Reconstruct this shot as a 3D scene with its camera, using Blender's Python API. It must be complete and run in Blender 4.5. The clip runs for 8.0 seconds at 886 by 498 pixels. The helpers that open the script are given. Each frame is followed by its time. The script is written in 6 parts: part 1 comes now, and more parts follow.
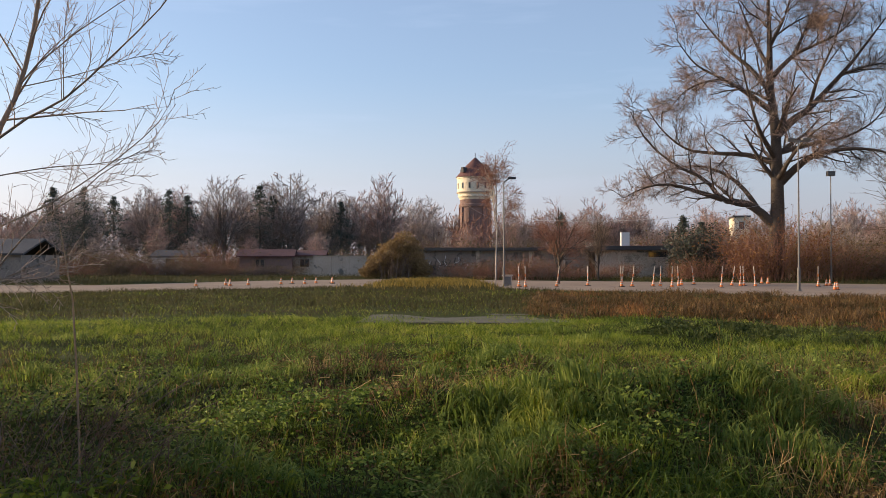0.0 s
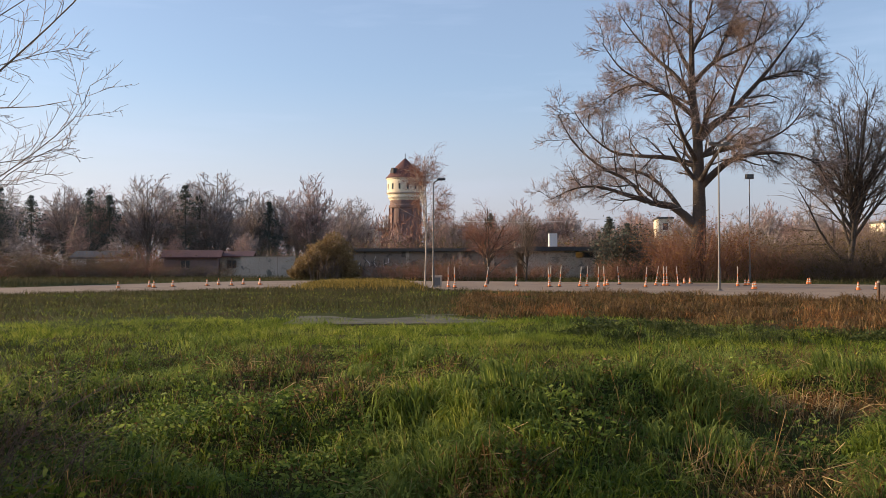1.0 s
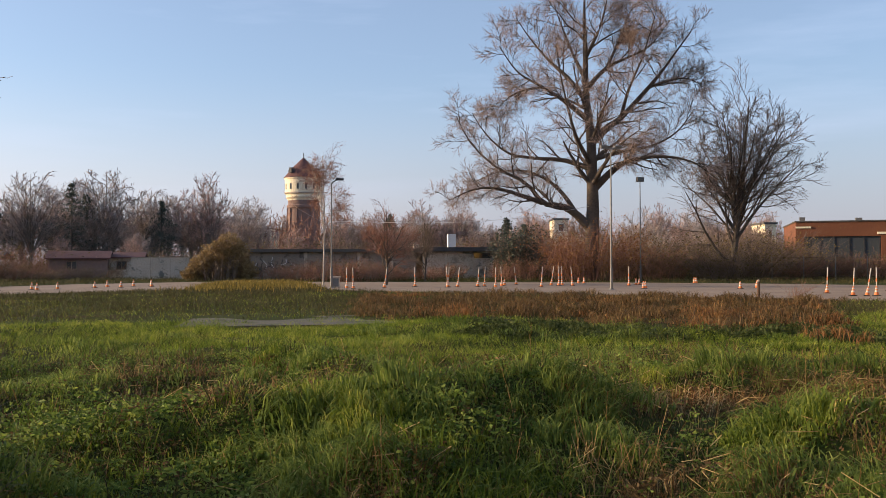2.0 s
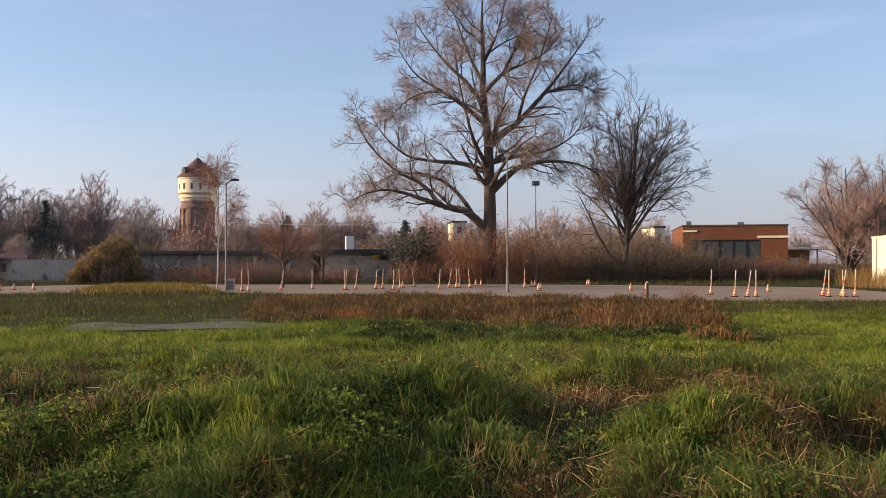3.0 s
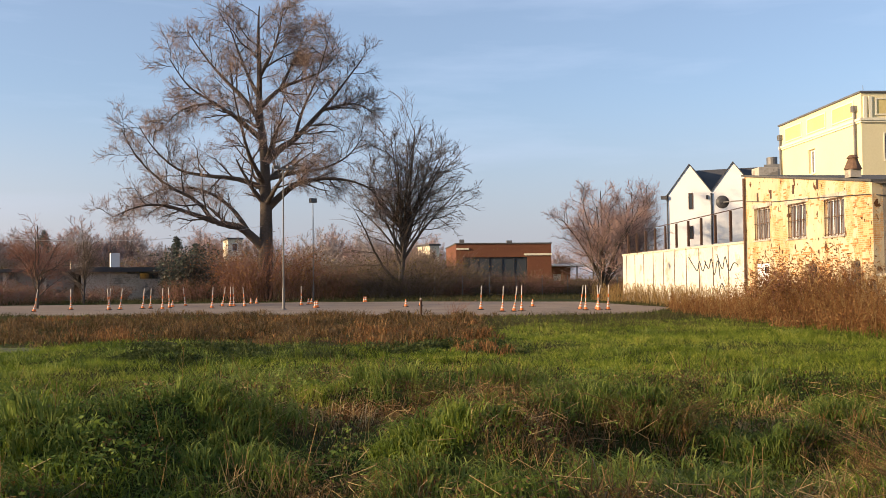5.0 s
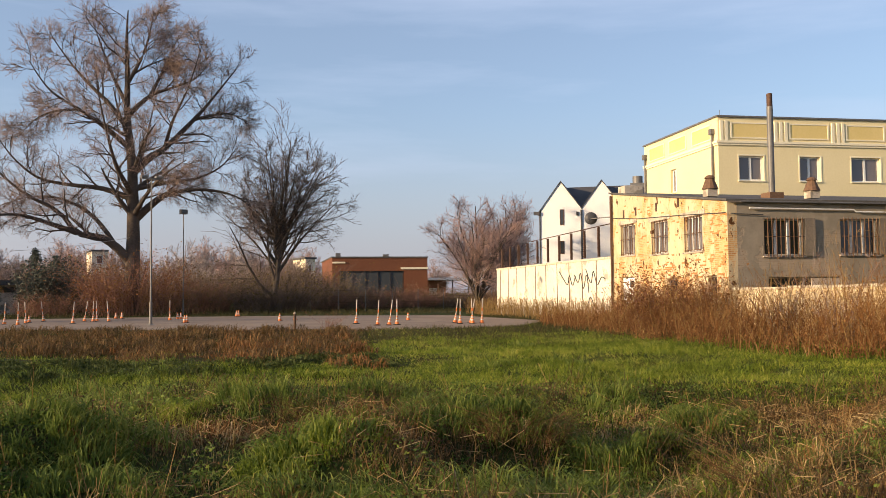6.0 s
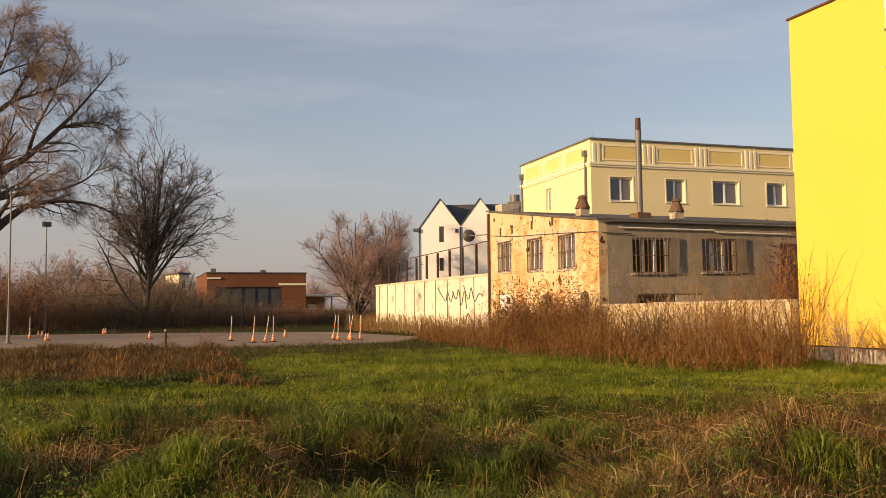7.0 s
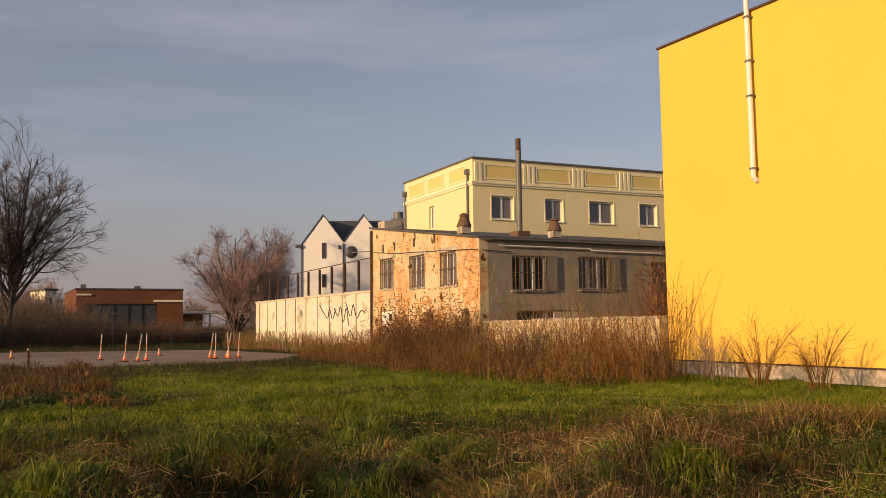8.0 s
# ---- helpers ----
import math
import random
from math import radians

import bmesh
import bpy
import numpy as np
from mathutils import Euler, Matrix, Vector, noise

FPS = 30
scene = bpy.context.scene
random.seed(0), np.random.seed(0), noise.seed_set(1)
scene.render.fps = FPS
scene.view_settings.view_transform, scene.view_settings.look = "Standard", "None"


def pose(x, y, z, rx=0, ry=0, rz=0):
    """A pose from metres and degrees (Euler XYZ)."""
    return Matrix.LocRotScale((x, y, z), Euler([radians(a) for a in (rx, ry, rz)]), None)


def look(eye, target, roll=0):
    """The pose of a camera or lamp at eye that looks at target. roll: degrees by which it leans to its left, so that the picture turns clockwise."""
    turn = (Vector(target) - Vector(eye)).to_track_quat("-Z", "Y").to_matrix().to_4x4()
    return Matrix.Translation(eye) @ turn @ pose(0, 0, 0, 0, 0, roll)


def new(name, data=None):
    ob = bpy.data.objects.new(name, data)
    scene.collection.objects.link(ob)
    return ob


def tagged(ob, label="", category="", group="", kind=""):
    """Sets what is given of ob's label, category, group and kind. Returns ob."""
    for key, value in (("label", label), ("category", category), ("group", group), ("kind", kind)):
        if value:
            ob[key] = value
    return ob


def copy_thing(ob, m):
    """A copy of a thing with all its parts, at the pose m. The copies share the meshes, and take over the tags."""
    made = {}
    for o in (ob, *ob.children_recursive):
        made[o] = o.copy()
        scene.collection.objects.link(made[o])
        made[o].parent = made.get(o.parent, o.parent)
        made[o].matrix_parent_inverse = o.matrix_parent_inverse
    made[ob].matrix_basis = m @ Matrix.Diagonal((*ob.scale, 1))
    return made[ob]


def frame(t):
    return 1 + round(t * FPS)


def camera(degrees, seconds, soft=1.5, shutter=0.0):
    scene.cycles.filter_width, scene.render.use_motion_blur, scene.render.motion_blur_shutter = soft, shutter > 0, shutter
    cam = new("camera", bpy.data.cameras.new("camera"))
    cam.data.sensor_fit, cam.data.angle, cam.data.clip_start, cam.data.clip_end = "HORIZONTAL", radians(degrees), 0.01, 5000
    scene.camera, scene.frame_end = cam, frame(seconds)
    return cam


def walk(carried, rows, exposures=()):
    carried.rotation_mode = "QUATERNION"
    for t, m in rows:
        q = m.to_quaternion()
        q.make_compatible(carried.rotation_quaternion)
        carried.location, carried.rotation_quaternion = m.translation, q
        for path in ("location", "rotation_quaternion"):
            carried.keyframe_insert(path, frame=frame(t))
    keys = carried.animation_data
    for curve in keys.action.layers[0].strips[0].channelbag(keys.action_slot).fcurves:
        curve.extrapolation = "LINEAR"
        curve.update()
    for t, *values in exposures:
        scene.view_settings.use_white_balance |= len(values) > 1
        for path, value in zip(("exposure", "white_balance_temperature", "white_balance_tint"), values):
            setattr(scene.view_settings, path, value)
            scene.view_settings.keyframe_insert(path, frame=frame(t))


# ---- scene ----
cam = camera(53.6, 8.0, soft=0.8)
EYE, ARM = 1.55, 0.5
# seconds, yaw, pitch, roll; the camera is held at arm's length and turned about the body
ROWS = [
    (0.0, 0.0, 0.80, 0.0),
    (0.5, -1.69, 0.84, 0.02),
    (1.0, -4.56, 0.85, 0.08),
    (1.5, -7.69, 0.86, 0.18),
    (3.0, -17.70, 1.00, 0.17),
    (3.5, -20.58, 1.17, 0.26),
    (4.0, -24.54, 1.44, 0.33),
    (4.5, -28.22, 1.72, 0.45),
    (6.0, -40.11, 2.87, 0.55),
    (6.5, -43.92, 3.36, 0.53),
    (7.0, -47.94, 3.86, 0.58),
    (7.5, -51.60, 4.35, 0.63),
    (8.0, -55.55, 4.87, 0.74),
]


def held(yaw, pitch, roll):
    return pose(0, 0, EYE, 0, 0, yaw) @ pose(0, ARM, 0, pitch) @ pose(0, 0, 0, 0, roll) @ pose(0, 0, 0, 90)


EXPOSURES = [(0.0, 0.67, 6450, 15), (3.0, 0.7, 6450, 15), (5.0, 0.7, 6500, 14), (6.5, 0.5, 7050, 17), (7.0, 0.33, 8300, 20), (7.5, 0.14, 8700, 22), (8.0, -0.08, 8050, 25)]
walk(cam, [(t, held(y, p, r)) for t, y, p, r in ROWS], EXPOSURES)

# ---- light: a low winter sun, away to one side of the walk's start ----
SUN_COMPASS, SUN_HEIGHT = -74.0, 13.0
sun_way = Vector((math.sin(radians(SUN_COMPASS)) * math.cos(radians(SUN_HEIGHT)),
                  math.cos(radians(SUN_COMPASS)) * math.cos(radians(SUN_HEIGHT)), math.sin(radians(SUN_HEIGHT))))
lamp = bpy.data.lights.new("sun", "SUN")
lamp.energy, lamp.angle, lamp.color = 4.8, radians(0.6), (1.0, 0.76, 0.46)
sun = new("sun", lamp)
sun.matrix_world = look(sun_way * 100, (0, 0, 0))

world = bpy.data.worlds.new("sky")
scene.world = world
world.use_nodes = True
wn, wl = world.node_tree.nodes, world.node_tree.links
wn.clear()
sky = wn.new("ShaderNodeTexSky")
sky.sky_type, sky.sun_disc = "NISHITA", False
sky.sun_elevation, sky.sun_rotation = radians(SUN_HEIGHT), radians(SUN_COMPASS % 360)
sky.air_density, sky.dust_density, sky.ozone_density, sky.altitude = 1.0, 1.2, 2.5, 100
wtc = wn.new("ShaderNodeTexCoord")
wmap = wn.new("ShaderNodeMapping")
wmap.inputs["Scale"].default_value = (1.2, 1.2, 9.0)
cloud = wn.new("ShaderNodeTexNoise")
cloud.inputs["Scale"].default_value, cloud.inputs["Detail"].default_value, cloud.inputs["Roughness"].default_value = 2.2, 6.0, 0.55
ramp = wn.new("ShaderNodeMapRange")
ramp.inputs["From Min"].default_value, ramp.inputs["From Max"].default_value = 0.47, 0.8
ramp.inputs["To Min"].default_value, ramp.inputs["To Max"].default_value = 0.22, 0.5
veil = wn.new("ShaderNodeMixRGB")
veil.inputs["Color2"].default_value = (3.9, 4.7, 6.0, 1)
back = wn.new("ShaderNodeBackground")
back.inputs["Strength"].default_value = 0.118
wout = wn.new("ShaderNodeOutputWorld")
wl.new(wtc.outputs["Generated"], wmap.inputs["Vector"])
wl.new(wmap.outputs["Vector"], cloud.inputs["Vector"])
wl.new(cloud.outputs["Fac"], ramp.inputs["Value"])
wl.new(ramp.outputs["Result"], veil.inputs["Fac"])
wl.new(sky.outputs["Color"], veil.inputs["Color1"])
wsep = wn.new("ShaderNodeSeparateXYZ")
low = wn.new("ShaderNodeMapRange")
low.interpolation_type = "SMOOTHSTEP"
low.inputs["From Min"].default_value, low.inputs["From Max"].default_value = 0.0, 0.22
low.inputs["To Min"].default_value, low.inputs["To Max"].default_value = 0.75, 0.0
mist = wn.new("ShaderNodeMixRGB")
glow = wn.new("ShaderNodeVectorMath")
glow.operation = "DOT_PRODUCT"
glow.inputs[1].default_value = sun_way
lit = wn.new("ShaderNodeMapRange")
lit.inputs["From Min"].default_value, lit.inputs["From Max"].default_value = -0.05, 0.7
haze = wn.new("ShaderNodeMixRGB")
haze.inputs["Color1"].default_value, haze.inputs["Color2"].default_value = (2.5, 2.5, 2.95, 1), (4.7, 4.45, 4.75, 1)
wl.new(wtc.outputs["Generated"], glow.inputs[0])
wl.new(glow.outputs["Value"], lit.inputs["Value"])
wl.new(lit.outputs["Result"], haze.inputs["Fac"])
wl.new(haze.outputs["Color"], mist.inputs["Color2"])
wl.new(wtc.outputs["Generated"], wsep.inputs[0])
wl.new(wsep.outputs["Z"], low.inputs["Value"])
wl.new(low.outputs["Result"], mist.inputs["Fac"])
wl.new(veil.outputs["Color"], mist.inputs["Color1"])
wl.new(mist.outputs["Color"], back.inputs["Color"])
wl.new(back.outputs["Background"], wout.inputs["Surface"])

# ---- materials ----


def surface(name, a, b, rough=0.8, coarse=0.6, fine=12.0, bump=0.3, metal=0.0, c=None, c_at=0.62, spec=0.3):
    """Two tones mixed by coarse and fine noise at true size, a third in patches, and a bump."""
    m = bpy.data.materials.new(name)
    m.use_nodes = True
    n, k = m.node_tree.nodes, m.node_tree.links
    p = n["Principled BSDF"]
    p.inputs["Roughness"].default_value, p.inputs["Metallic"].default_value = rough, metal
    p.inputs["Specular IOR Level"].default_value = spec
    tc = n.new("ShaderNodeTexCoord")
    big, small = n.new("ShaderNodeTexNoise"), n.new("ShaderNodeTexNoise")
    big.inputs["Scale"].default_value, big.inputs["Detail"].default_value = coarse, 5
    small.inputs["Scale"].default_value, small.inputs["Detail"].default_value = fine, 4
    add = n.new("ShaderNodeMath")
    add.operation = "MULTIPLY_ADD"
    add.inputs[1].default_value = 0.5
    half = n.new("ShaderNodeMath")
    half.operation = "MULTIPLY"
    half.inputs[1].default_value = 0.5
    span = n.new("ShaderNodeMapRange")
    span.inputs["From Min"].default_value, span.inputs["From Max"].default_value = 0.36, 0.64
    mix = n.new("ShaderNodeMixRGB")
    mix.inputs["Color1"].default_value, mix.inputs["Color2"].default_value = (*a, 1), (*b, 1)
    for s in (big, small):
        k.new(tc.outputs["Object"], s.inputs["Vector"])
    k.new(small.outputs["Fac"], half.inputs[0])
    k.new(big.outputs["Fac"], add.inputs[0])
    k.new(half.outputs[0], add.inputs[2])
    k.new(add.outputs[0], span.inputs["Value"])
    k.new(span.outputs["Result"], mix.inputs["Fac"])
    colour = mix.outputs["Color"]
    if c:
        patch = n.new("ShaderNodeTexNoise")
        patch.inputs["Scale"].default_value, patch.inputs["Detail"].default_value = coarse * 1.7, 8
        patch.inputs["Roughness"].default_value = 0.65
        edge = n.new("ShaderNodeMapRange")
        edge.inputs["From Min"].default_value, edge.inputs["From Max"].default_value = c_at - 0.03, c_at + 0.03
        over = n.new("ShaderNodeMixRGB")
        over.inputs["Color2"].default_value = (*c, 1)
        shift = n.new("ShaderNodeMapping")
        shift.inputs["Location"].default_value = (7.3, 2.1, 5.5)
        k.new(tc.outputs["Object"], shift.inputs["Vector"])
        k.new(shift.outputs["Vector"], patch.inputs["Vector"])
        k.new(patch.outputs["Fac"], edge.inputs["Value"])
        k.new(edge.outputs["Result"], over.inputs["Fac"])
        k.new(colour, over.inputs["Color1"])
        colour = over.outputs["Color"]
    k.new(colour, p.inputs["Base Color"])
    if bump:
        bp = n.new("ShaderNodeBump")
        bp.inputs["Strength"].default_value, bp.inputs["Distance"].default_value = bump, 0.02
        k.new(small.outputs["Fac"], bp.inputs["Height"])
        k.new(bp.outputs["Normal"], p.inputs["Normal"])
    return m


def foliage(name, colours, through_light=0.3, rough=0.6):
    """Blades, leaves or twigs: each island takes its own tone, some light passes through."""
    m = bpy.data.materials.new(name)
    m.use_nodes = True
    n, k = m.node_tree.nodes, m.node_tree.links
    p = n["Principled BSDF"]
    p.inputs["Roughness"].default_value = rough
    p.inputs["Specular IOR Level"].default_value = 0.1
    geo = n.new("ShaderNodeNewGeometry")
    tc = n.new("ShaderNodeTexCoord")
    wide = n.new("ShaderNodeTexNoise")
    wide.inputs["Scale"].default_value, wide.inputs["Detail"].default_value = 0.35, 3
    k.new(tc.outputs["Object"], wide.inputs["Vector"])
    sub = n.new("ShaderNodeMath")
    sub.operation = "MULTIPLY_ADD"
    sub.inputs[1].default_value = 1.2
    sub.inputs[2].default_value = -1.22
    k.new(wide.outputs["Fac"], sub.inputs[0])
    clump = n.new("ShaderNodeTexNoise")
    clump.inputs["Scale"].default_value, clump.inputs["Detail"].default_value = 3.2, 2
    k.new(tc.outputs["Object"], clump.inputs["Vector"])
    tone = n.new("ShaderNodeMath")
    tone.operation = "MULTIPLY_ADD"
    tone.inputs[1].default_value = 1.5
    k.new(clump.outputs["Fac"], tone.inputs[0])
    k.new(sub.outputs[0], tone.inputs[2])
    add = n.new("ShaderNodeMath")
    add.operation, add.use_clamp = "MULTIPLY_ADD", True
    add.inputs[1].default_value = 0.75
    k.new(geo.outputs["Random Per Island"], add.inputs[0])
    k.new(tone.outputs[0], add.inputs[2])
    r = n.new("ShaderNodeValToRGB")
    while len(r.color_ramp.elements) < len(colours):
        r.color_ramp.elements.new(0.5)
    for i, c in enumerate(colours):
        r.color_ramp.elements[i].position = i / max(1, len(colours) - 1)
        r.color_ramp.elements[i].color = (*c, 1)
    k.new(add.outputs[0], r.inputs["Fac"])
    k.new(r.outputs["Color"], p.inputs["Base Color"])
    if through_light:
        t = n.new("ShaderNodeBsdfTranslucent")
        k.new(r.outputs["Color"], t.inputs["Color"])
        s = n.new("ShaderNodeMixShader")
        s.inputs["Fac"].default_value = through_light
        k.new(p.outputs[0], s.inputs[1])
        k.new(t.outputs[0], s.inputs[2])
        k.new(s.outputs[0], n["Material Output"].inputs["Surface"])
    return m


def glass_pane(name, tint):
    m = bpy.data.materials.new(name)
    m.use_nodes = True
    p = m.node_tree.nodes["Principled BSDF"]
    p.inputs["Base Color"].default_value = (*tint, 1)
    p.inputs["Roughness"].default_value = 0.08
    p.inputs["Specular IOR Level"].default_value = 0.6
    return m


def brickwork(name, a, b, mortar, plaster, amount, patch=0.45, holes=0.0, drag=1.0):
    """Bricks at true size with plaster that has come away in patches, and dark patches that paint the shade inside lost
    bricks.
    """
    m = surface(name, a, b, rough=0.9, coarse=0.5, fine=9, bump=0)
    n, k = m.node_tree.nodes, m.node_tree.links
    p = n["Principled BSDF"]
    tc = n.new("ShaderNodeTexCoord")
    sep, com = n.new("ShaderNodeSeparateXYZ"), n.new("ShaderNodeCombineXYZ")
    add = n.new("ShaderNodeMath")
    k.new(tc.outputs["Object"], sep.inputs[0])
    k.new(sep.outputs["X"], add.inputs[0])
    k.new(sep.outputs["Y"], add.inputs[1])
    k.new(add.outputs[0], com.inputs["X"])
    k.new(sep.outputs["Z"], com.inputs["Y"])
    br = n.new("ShaderNodeTexBrick")
    br.inputs["Scale"].default_value = 1.0
    br.inputs["Brick Width"].default_value, br.inputs["Row Height"].default_value = 0.26, 0.077
    br.inputs["Mortar Size"].default_value = 0.01
    br.inputs["Color1"].default_value, br.inputs["Color2"].default_value = (*a, 1), (*b, 1)
    br.inputs["Mortar"].default_value = (*mortar, 1)
    k.new(com.outputs[0], br.inputs["Vector"])
    stretch = n.new("ShaderNodeMapping")
    stretch.inputs["Scale"].default_value = (1, 1, drag)
    k.new(tc.outputs["Object"], stretch.inputs["Vector"])

    def cloudy(scale, low, high, rough=0.68, at=(0, 0, 0)):
        move = n.new("ShaderNodeMapping")
        move.inputs["Location"].default_value = at
        k.new(stretch.outputs["Vector"], move.inputs["Vector"])
        no = n.new("ShaderNodeTexNoise")
        no.inputs["Scale"].default_value, no.inputs["Detail"].default_value, no.inputs["Roughness"].default_value = scale, 9, rough
        k.new(move.outputs["Vector"], no.inputs["Vector"])
        r = n.new("ShaderNodeMapRange")
        r.inputs["From Min"].default_value, r.inputs["From Max"].default_value = low, high
        k.new(no.outputs["Fac"], r.inputs["Value"])
        return r.outputs["Result"]

    def blend(fac, one, two):
        x = n.new("ShaderNodeMixRGB")
        k.new(fac, x.inputs["Fac"])
        for s, v in (("Color1", one), ("Color2", two)):
            if isinstance(v, tuple):
                x.inputs[s].default_value = (*v, 1)
            else:
                k.new(v, x.inputs[s])
        return x.outputs["Color"]

    edge = cloudy(patch, amount - 0.02, amount + 0.02)
    worn = blend(cloudy(2.5, 0.42, 0.62, at=(3, 1, 4)), br.outputs["Color"], tuple(0.5 * v + 0.5 * w for v, w in zip(b, plaster)))
    pl = blend(cloudy(1.3, 0.35, 0.7, at=(9, 2, 1)), plaster, tuple(v * 0.66 for v in plaster))
    colour = blend(edge, worn, pl)
    if holes:
        # a dark brick tone paints the shaded hollows; nothing is cut out
        hollow_shade = cloudy(3.4, holes - 0.015, holes + 0.015, 0.5, (5, 5, 5))
        colour = blend(hollow_shade, colour, tuple(v * 0.22 for v in a))
    k.new(colour, p.inputs["Base Color"])
    hgt = n.new("ShaderNodeMath")
    hgt.operation = "MAXIMUM"
    inv = n.new("ShaderNodeMath")
    inv.operation = "MULTIPLY_ADD"
    inv.inputs[1].default_value, inv.inputs[2].default_value = -0.6, 0.6
    k.new(br.outputs["Fac"], inv.inputs[0])
    k.new(inv.outputs[0], hgt.inputs[0])
    k.new(edge, hgt.inputs[1])
    bp = n.new("ShaderNodeBump")
    bp.inputs["Strength"].default_value, bp.inputs["Distance"].default_value = 0.8, 0.02
    k.new(hgt.outputs[0], bp.inputs["Height"])
    k.new(bp.outputs["Normal"], p.inputs["Normal"])
    return m


# soil toned dark green so the gaps between blades read as shade
M_SOIL = surface("turf_soil", (0.028, 0.042, 0.009), (0.05, 0.055, 0.016), 0.95, 0.25, 6, 0.8, c=(0.055, 0.038, 0.018), c_at=0.58, spec=0.05)
M_ASPHALT = surface("worn_asphalt", (0.22, 0.165, 0.125), (0.31, 0.24, 0.185), 0.95, 0.3, 14, 0.3, c=(0.2, 0.16, 0.13), c_at=0.63, spec=0.1)
M_SLAB = surface("old_concrete_slab", (0.075, 0.068, 0.05), (0.12, 0.11, 0.08), 0.9, 0.8, 10, 0.4, c=(0.06, 0.065, 0.03), c_at=0.55)
M_CONCRETE = surface("weathered_concrete", (0.42, 0.34, 0.27), (0.57, 0.475, 0.385), 0.9, 0.5, 8, 0.4, c=(0.17, 0.16, 0.14), c_at=0.6)
M_WHITEWALL = surface("whitewashed_concrete", (0.58, 0.53, 0.43), (0.74, 0.69, 0.57), 0.85, 0.5, 7, 0.3, c=(0.4, 0.35, 0.28), c_at=0.6)
M_GARAGE = surface("brown_grey_concrete", (0.2, 0.17, 0.145), (0.31, 0.265, 0.225), 0.9, 0.6, 8, 0.4, c=(0.11, 0.1, 0.09), c_at=0.57)
M_WALLCAP = surface("pale_stained_coping", (0.5, 0.44, 0.33), (0.64, 0.57, 0.44), 0.9, 1.2, 12, 0.4, c=(0.3, 0.24, 0.17), c_at=0.58)
M_CAP = surface("stained_coping", (0.32, 0.26, 0.2), (0.48, 0.4, 0.3), 0.9, 1.5, 12, 0.4)
M_BRICK = brickwork("bare_brick_losing_plaster", (0.46, 0.19, 0.055), (0.62, 0.33, 0.11), (0.56, 0.45, 0.29), (0.68, 0.55, 0.35), 0.475, 0.75, 0.63, 0.6)
M_LOWBRICK = brickwork("pale_brick_garden_wall", (0.55, 0.39, 0.2), (0.66, 0.5, 0.28), (0.58, 0.5, 0.37), (0.75, 0.63, 0.4), 0.5, 0.9)
M_GREYPLASTER = brickwork("grey_render_with_gaps", (0.3, 0.23, 0.17), (0.4, 0.31, 0.22), (0.38, 0.32, 0.25), (0.33, 0.28, 0.215), 0.475, 0.6)
M_BRICKPIECE = surface("loose_orange_brick", (0.42, 0.17, 0.055), (0.56, 0.28, 0.1), 0.9, 3, 20, 0.4)
M_CREAM = surface("cream_render", (0.74, 0.63, 0.36), (0.8, 0.69, 0.42), 0.85, 0.3, 9, 0.1)
M_CREAMTRIM = surface("pale_cream_trim", (0.78, 0.7, 0.5), (0.84, 0.77, 0.57), 0.8, 0.5, 9, 0.1)
M_CREAMPANEL = surface("ochre_panel", (0.68, 0.53, 0.2), (0.74, 0.58, 0.25), 0.8, 0.5, 9, 0.1)
M_YELLOW = surface("bright_yellow_render", (0.78, 0.485, 0.085), (0.82, 0.525, 0.1), 0.8, 0.25, 30, 0.15)
M_PLINTH = surface("peeling_plinth", (0.4, 0.34, 0.27), (0.56, 0.49, 0.4), 0.9, 0.9, 8, 0.4, c=(0.28, 0.24, 0.19), c_at=0.55)
M_WHITEHOUSE = surface("white_house_render", (0.7, 0.69, 0.68), (0.78, 0.77, 0.76), 0.85, 0.3, 8, 0.1)
M_ROOFDARK = surface("dark_roofing", (0.05, 0.05, 0.055), (0.09, 0.085, 0.085), 0.75, 0.7, 10, 0.3)
M_ROOFFELT = surface("patched_roof_felt", (0.07, 0.065, 0.06), (0.13, 0.12, 0.11), 0.9, 0.5, 8, 0.3)
# haze over the far tower is put into these muted tile and brick tones
M_TILES = surface("red_brown_tiles", (0.095, 0.046, 0.045), (0.145, 0.068, 0.06), 0.8, 0.6, 5, 0.4)
M_TOWERBRICK = surface("tower_brick", (0.17, 0.115, 0.1), (0.235, 0.155, 0.135), 0.9, 0.25, 3, 0.3)
M_TOWERCREAM = surface("tower_cream_render", (0.72, 0.62, 0.45), (0.8, 0.7, 0.52), 0.85, 0.3, 3, 0.1)
# base tone lowered to hold the shade that lies on the hall
M_ORANGE = surface("orange_cladding", (0.145, 0.054, 0.027), (0.19, 0.073, 0.035), 0.7, 0.4, 5, 0.1)
M_DARKMETAL = surface("dark_rusted_metal", (0.07, 0.04, 0.03), (0.13, 0.075, 0.05), 0.7, 2, 20, 0.3, 0.3)
M_GREYMETAL = surface("galvanised_metal", (0.14, 0.135, 0.13), (0.2, 0.195, 0.19), 0.6, 1.5, 18, 0.1, 0.4)
M_WHITEPIPE = surface("white_painted_pipe", (0.72, 0.7, 0.66), (0.8, 0.78, 0.74), 0.5, 1.5, 15, 0.05)
M_RUST = surface("rusty_tin", (0.12, 0.07, 0.045), (0.22, 0.13, 0.08), 0.8, 2, 14, 0.3, 0.3)
M_PVC = surface("white_plastic_joinery", (0.75, 0.74, 0.7), (0.82, 0.81, 0.77), 0.4, 1, 20, 0.0)
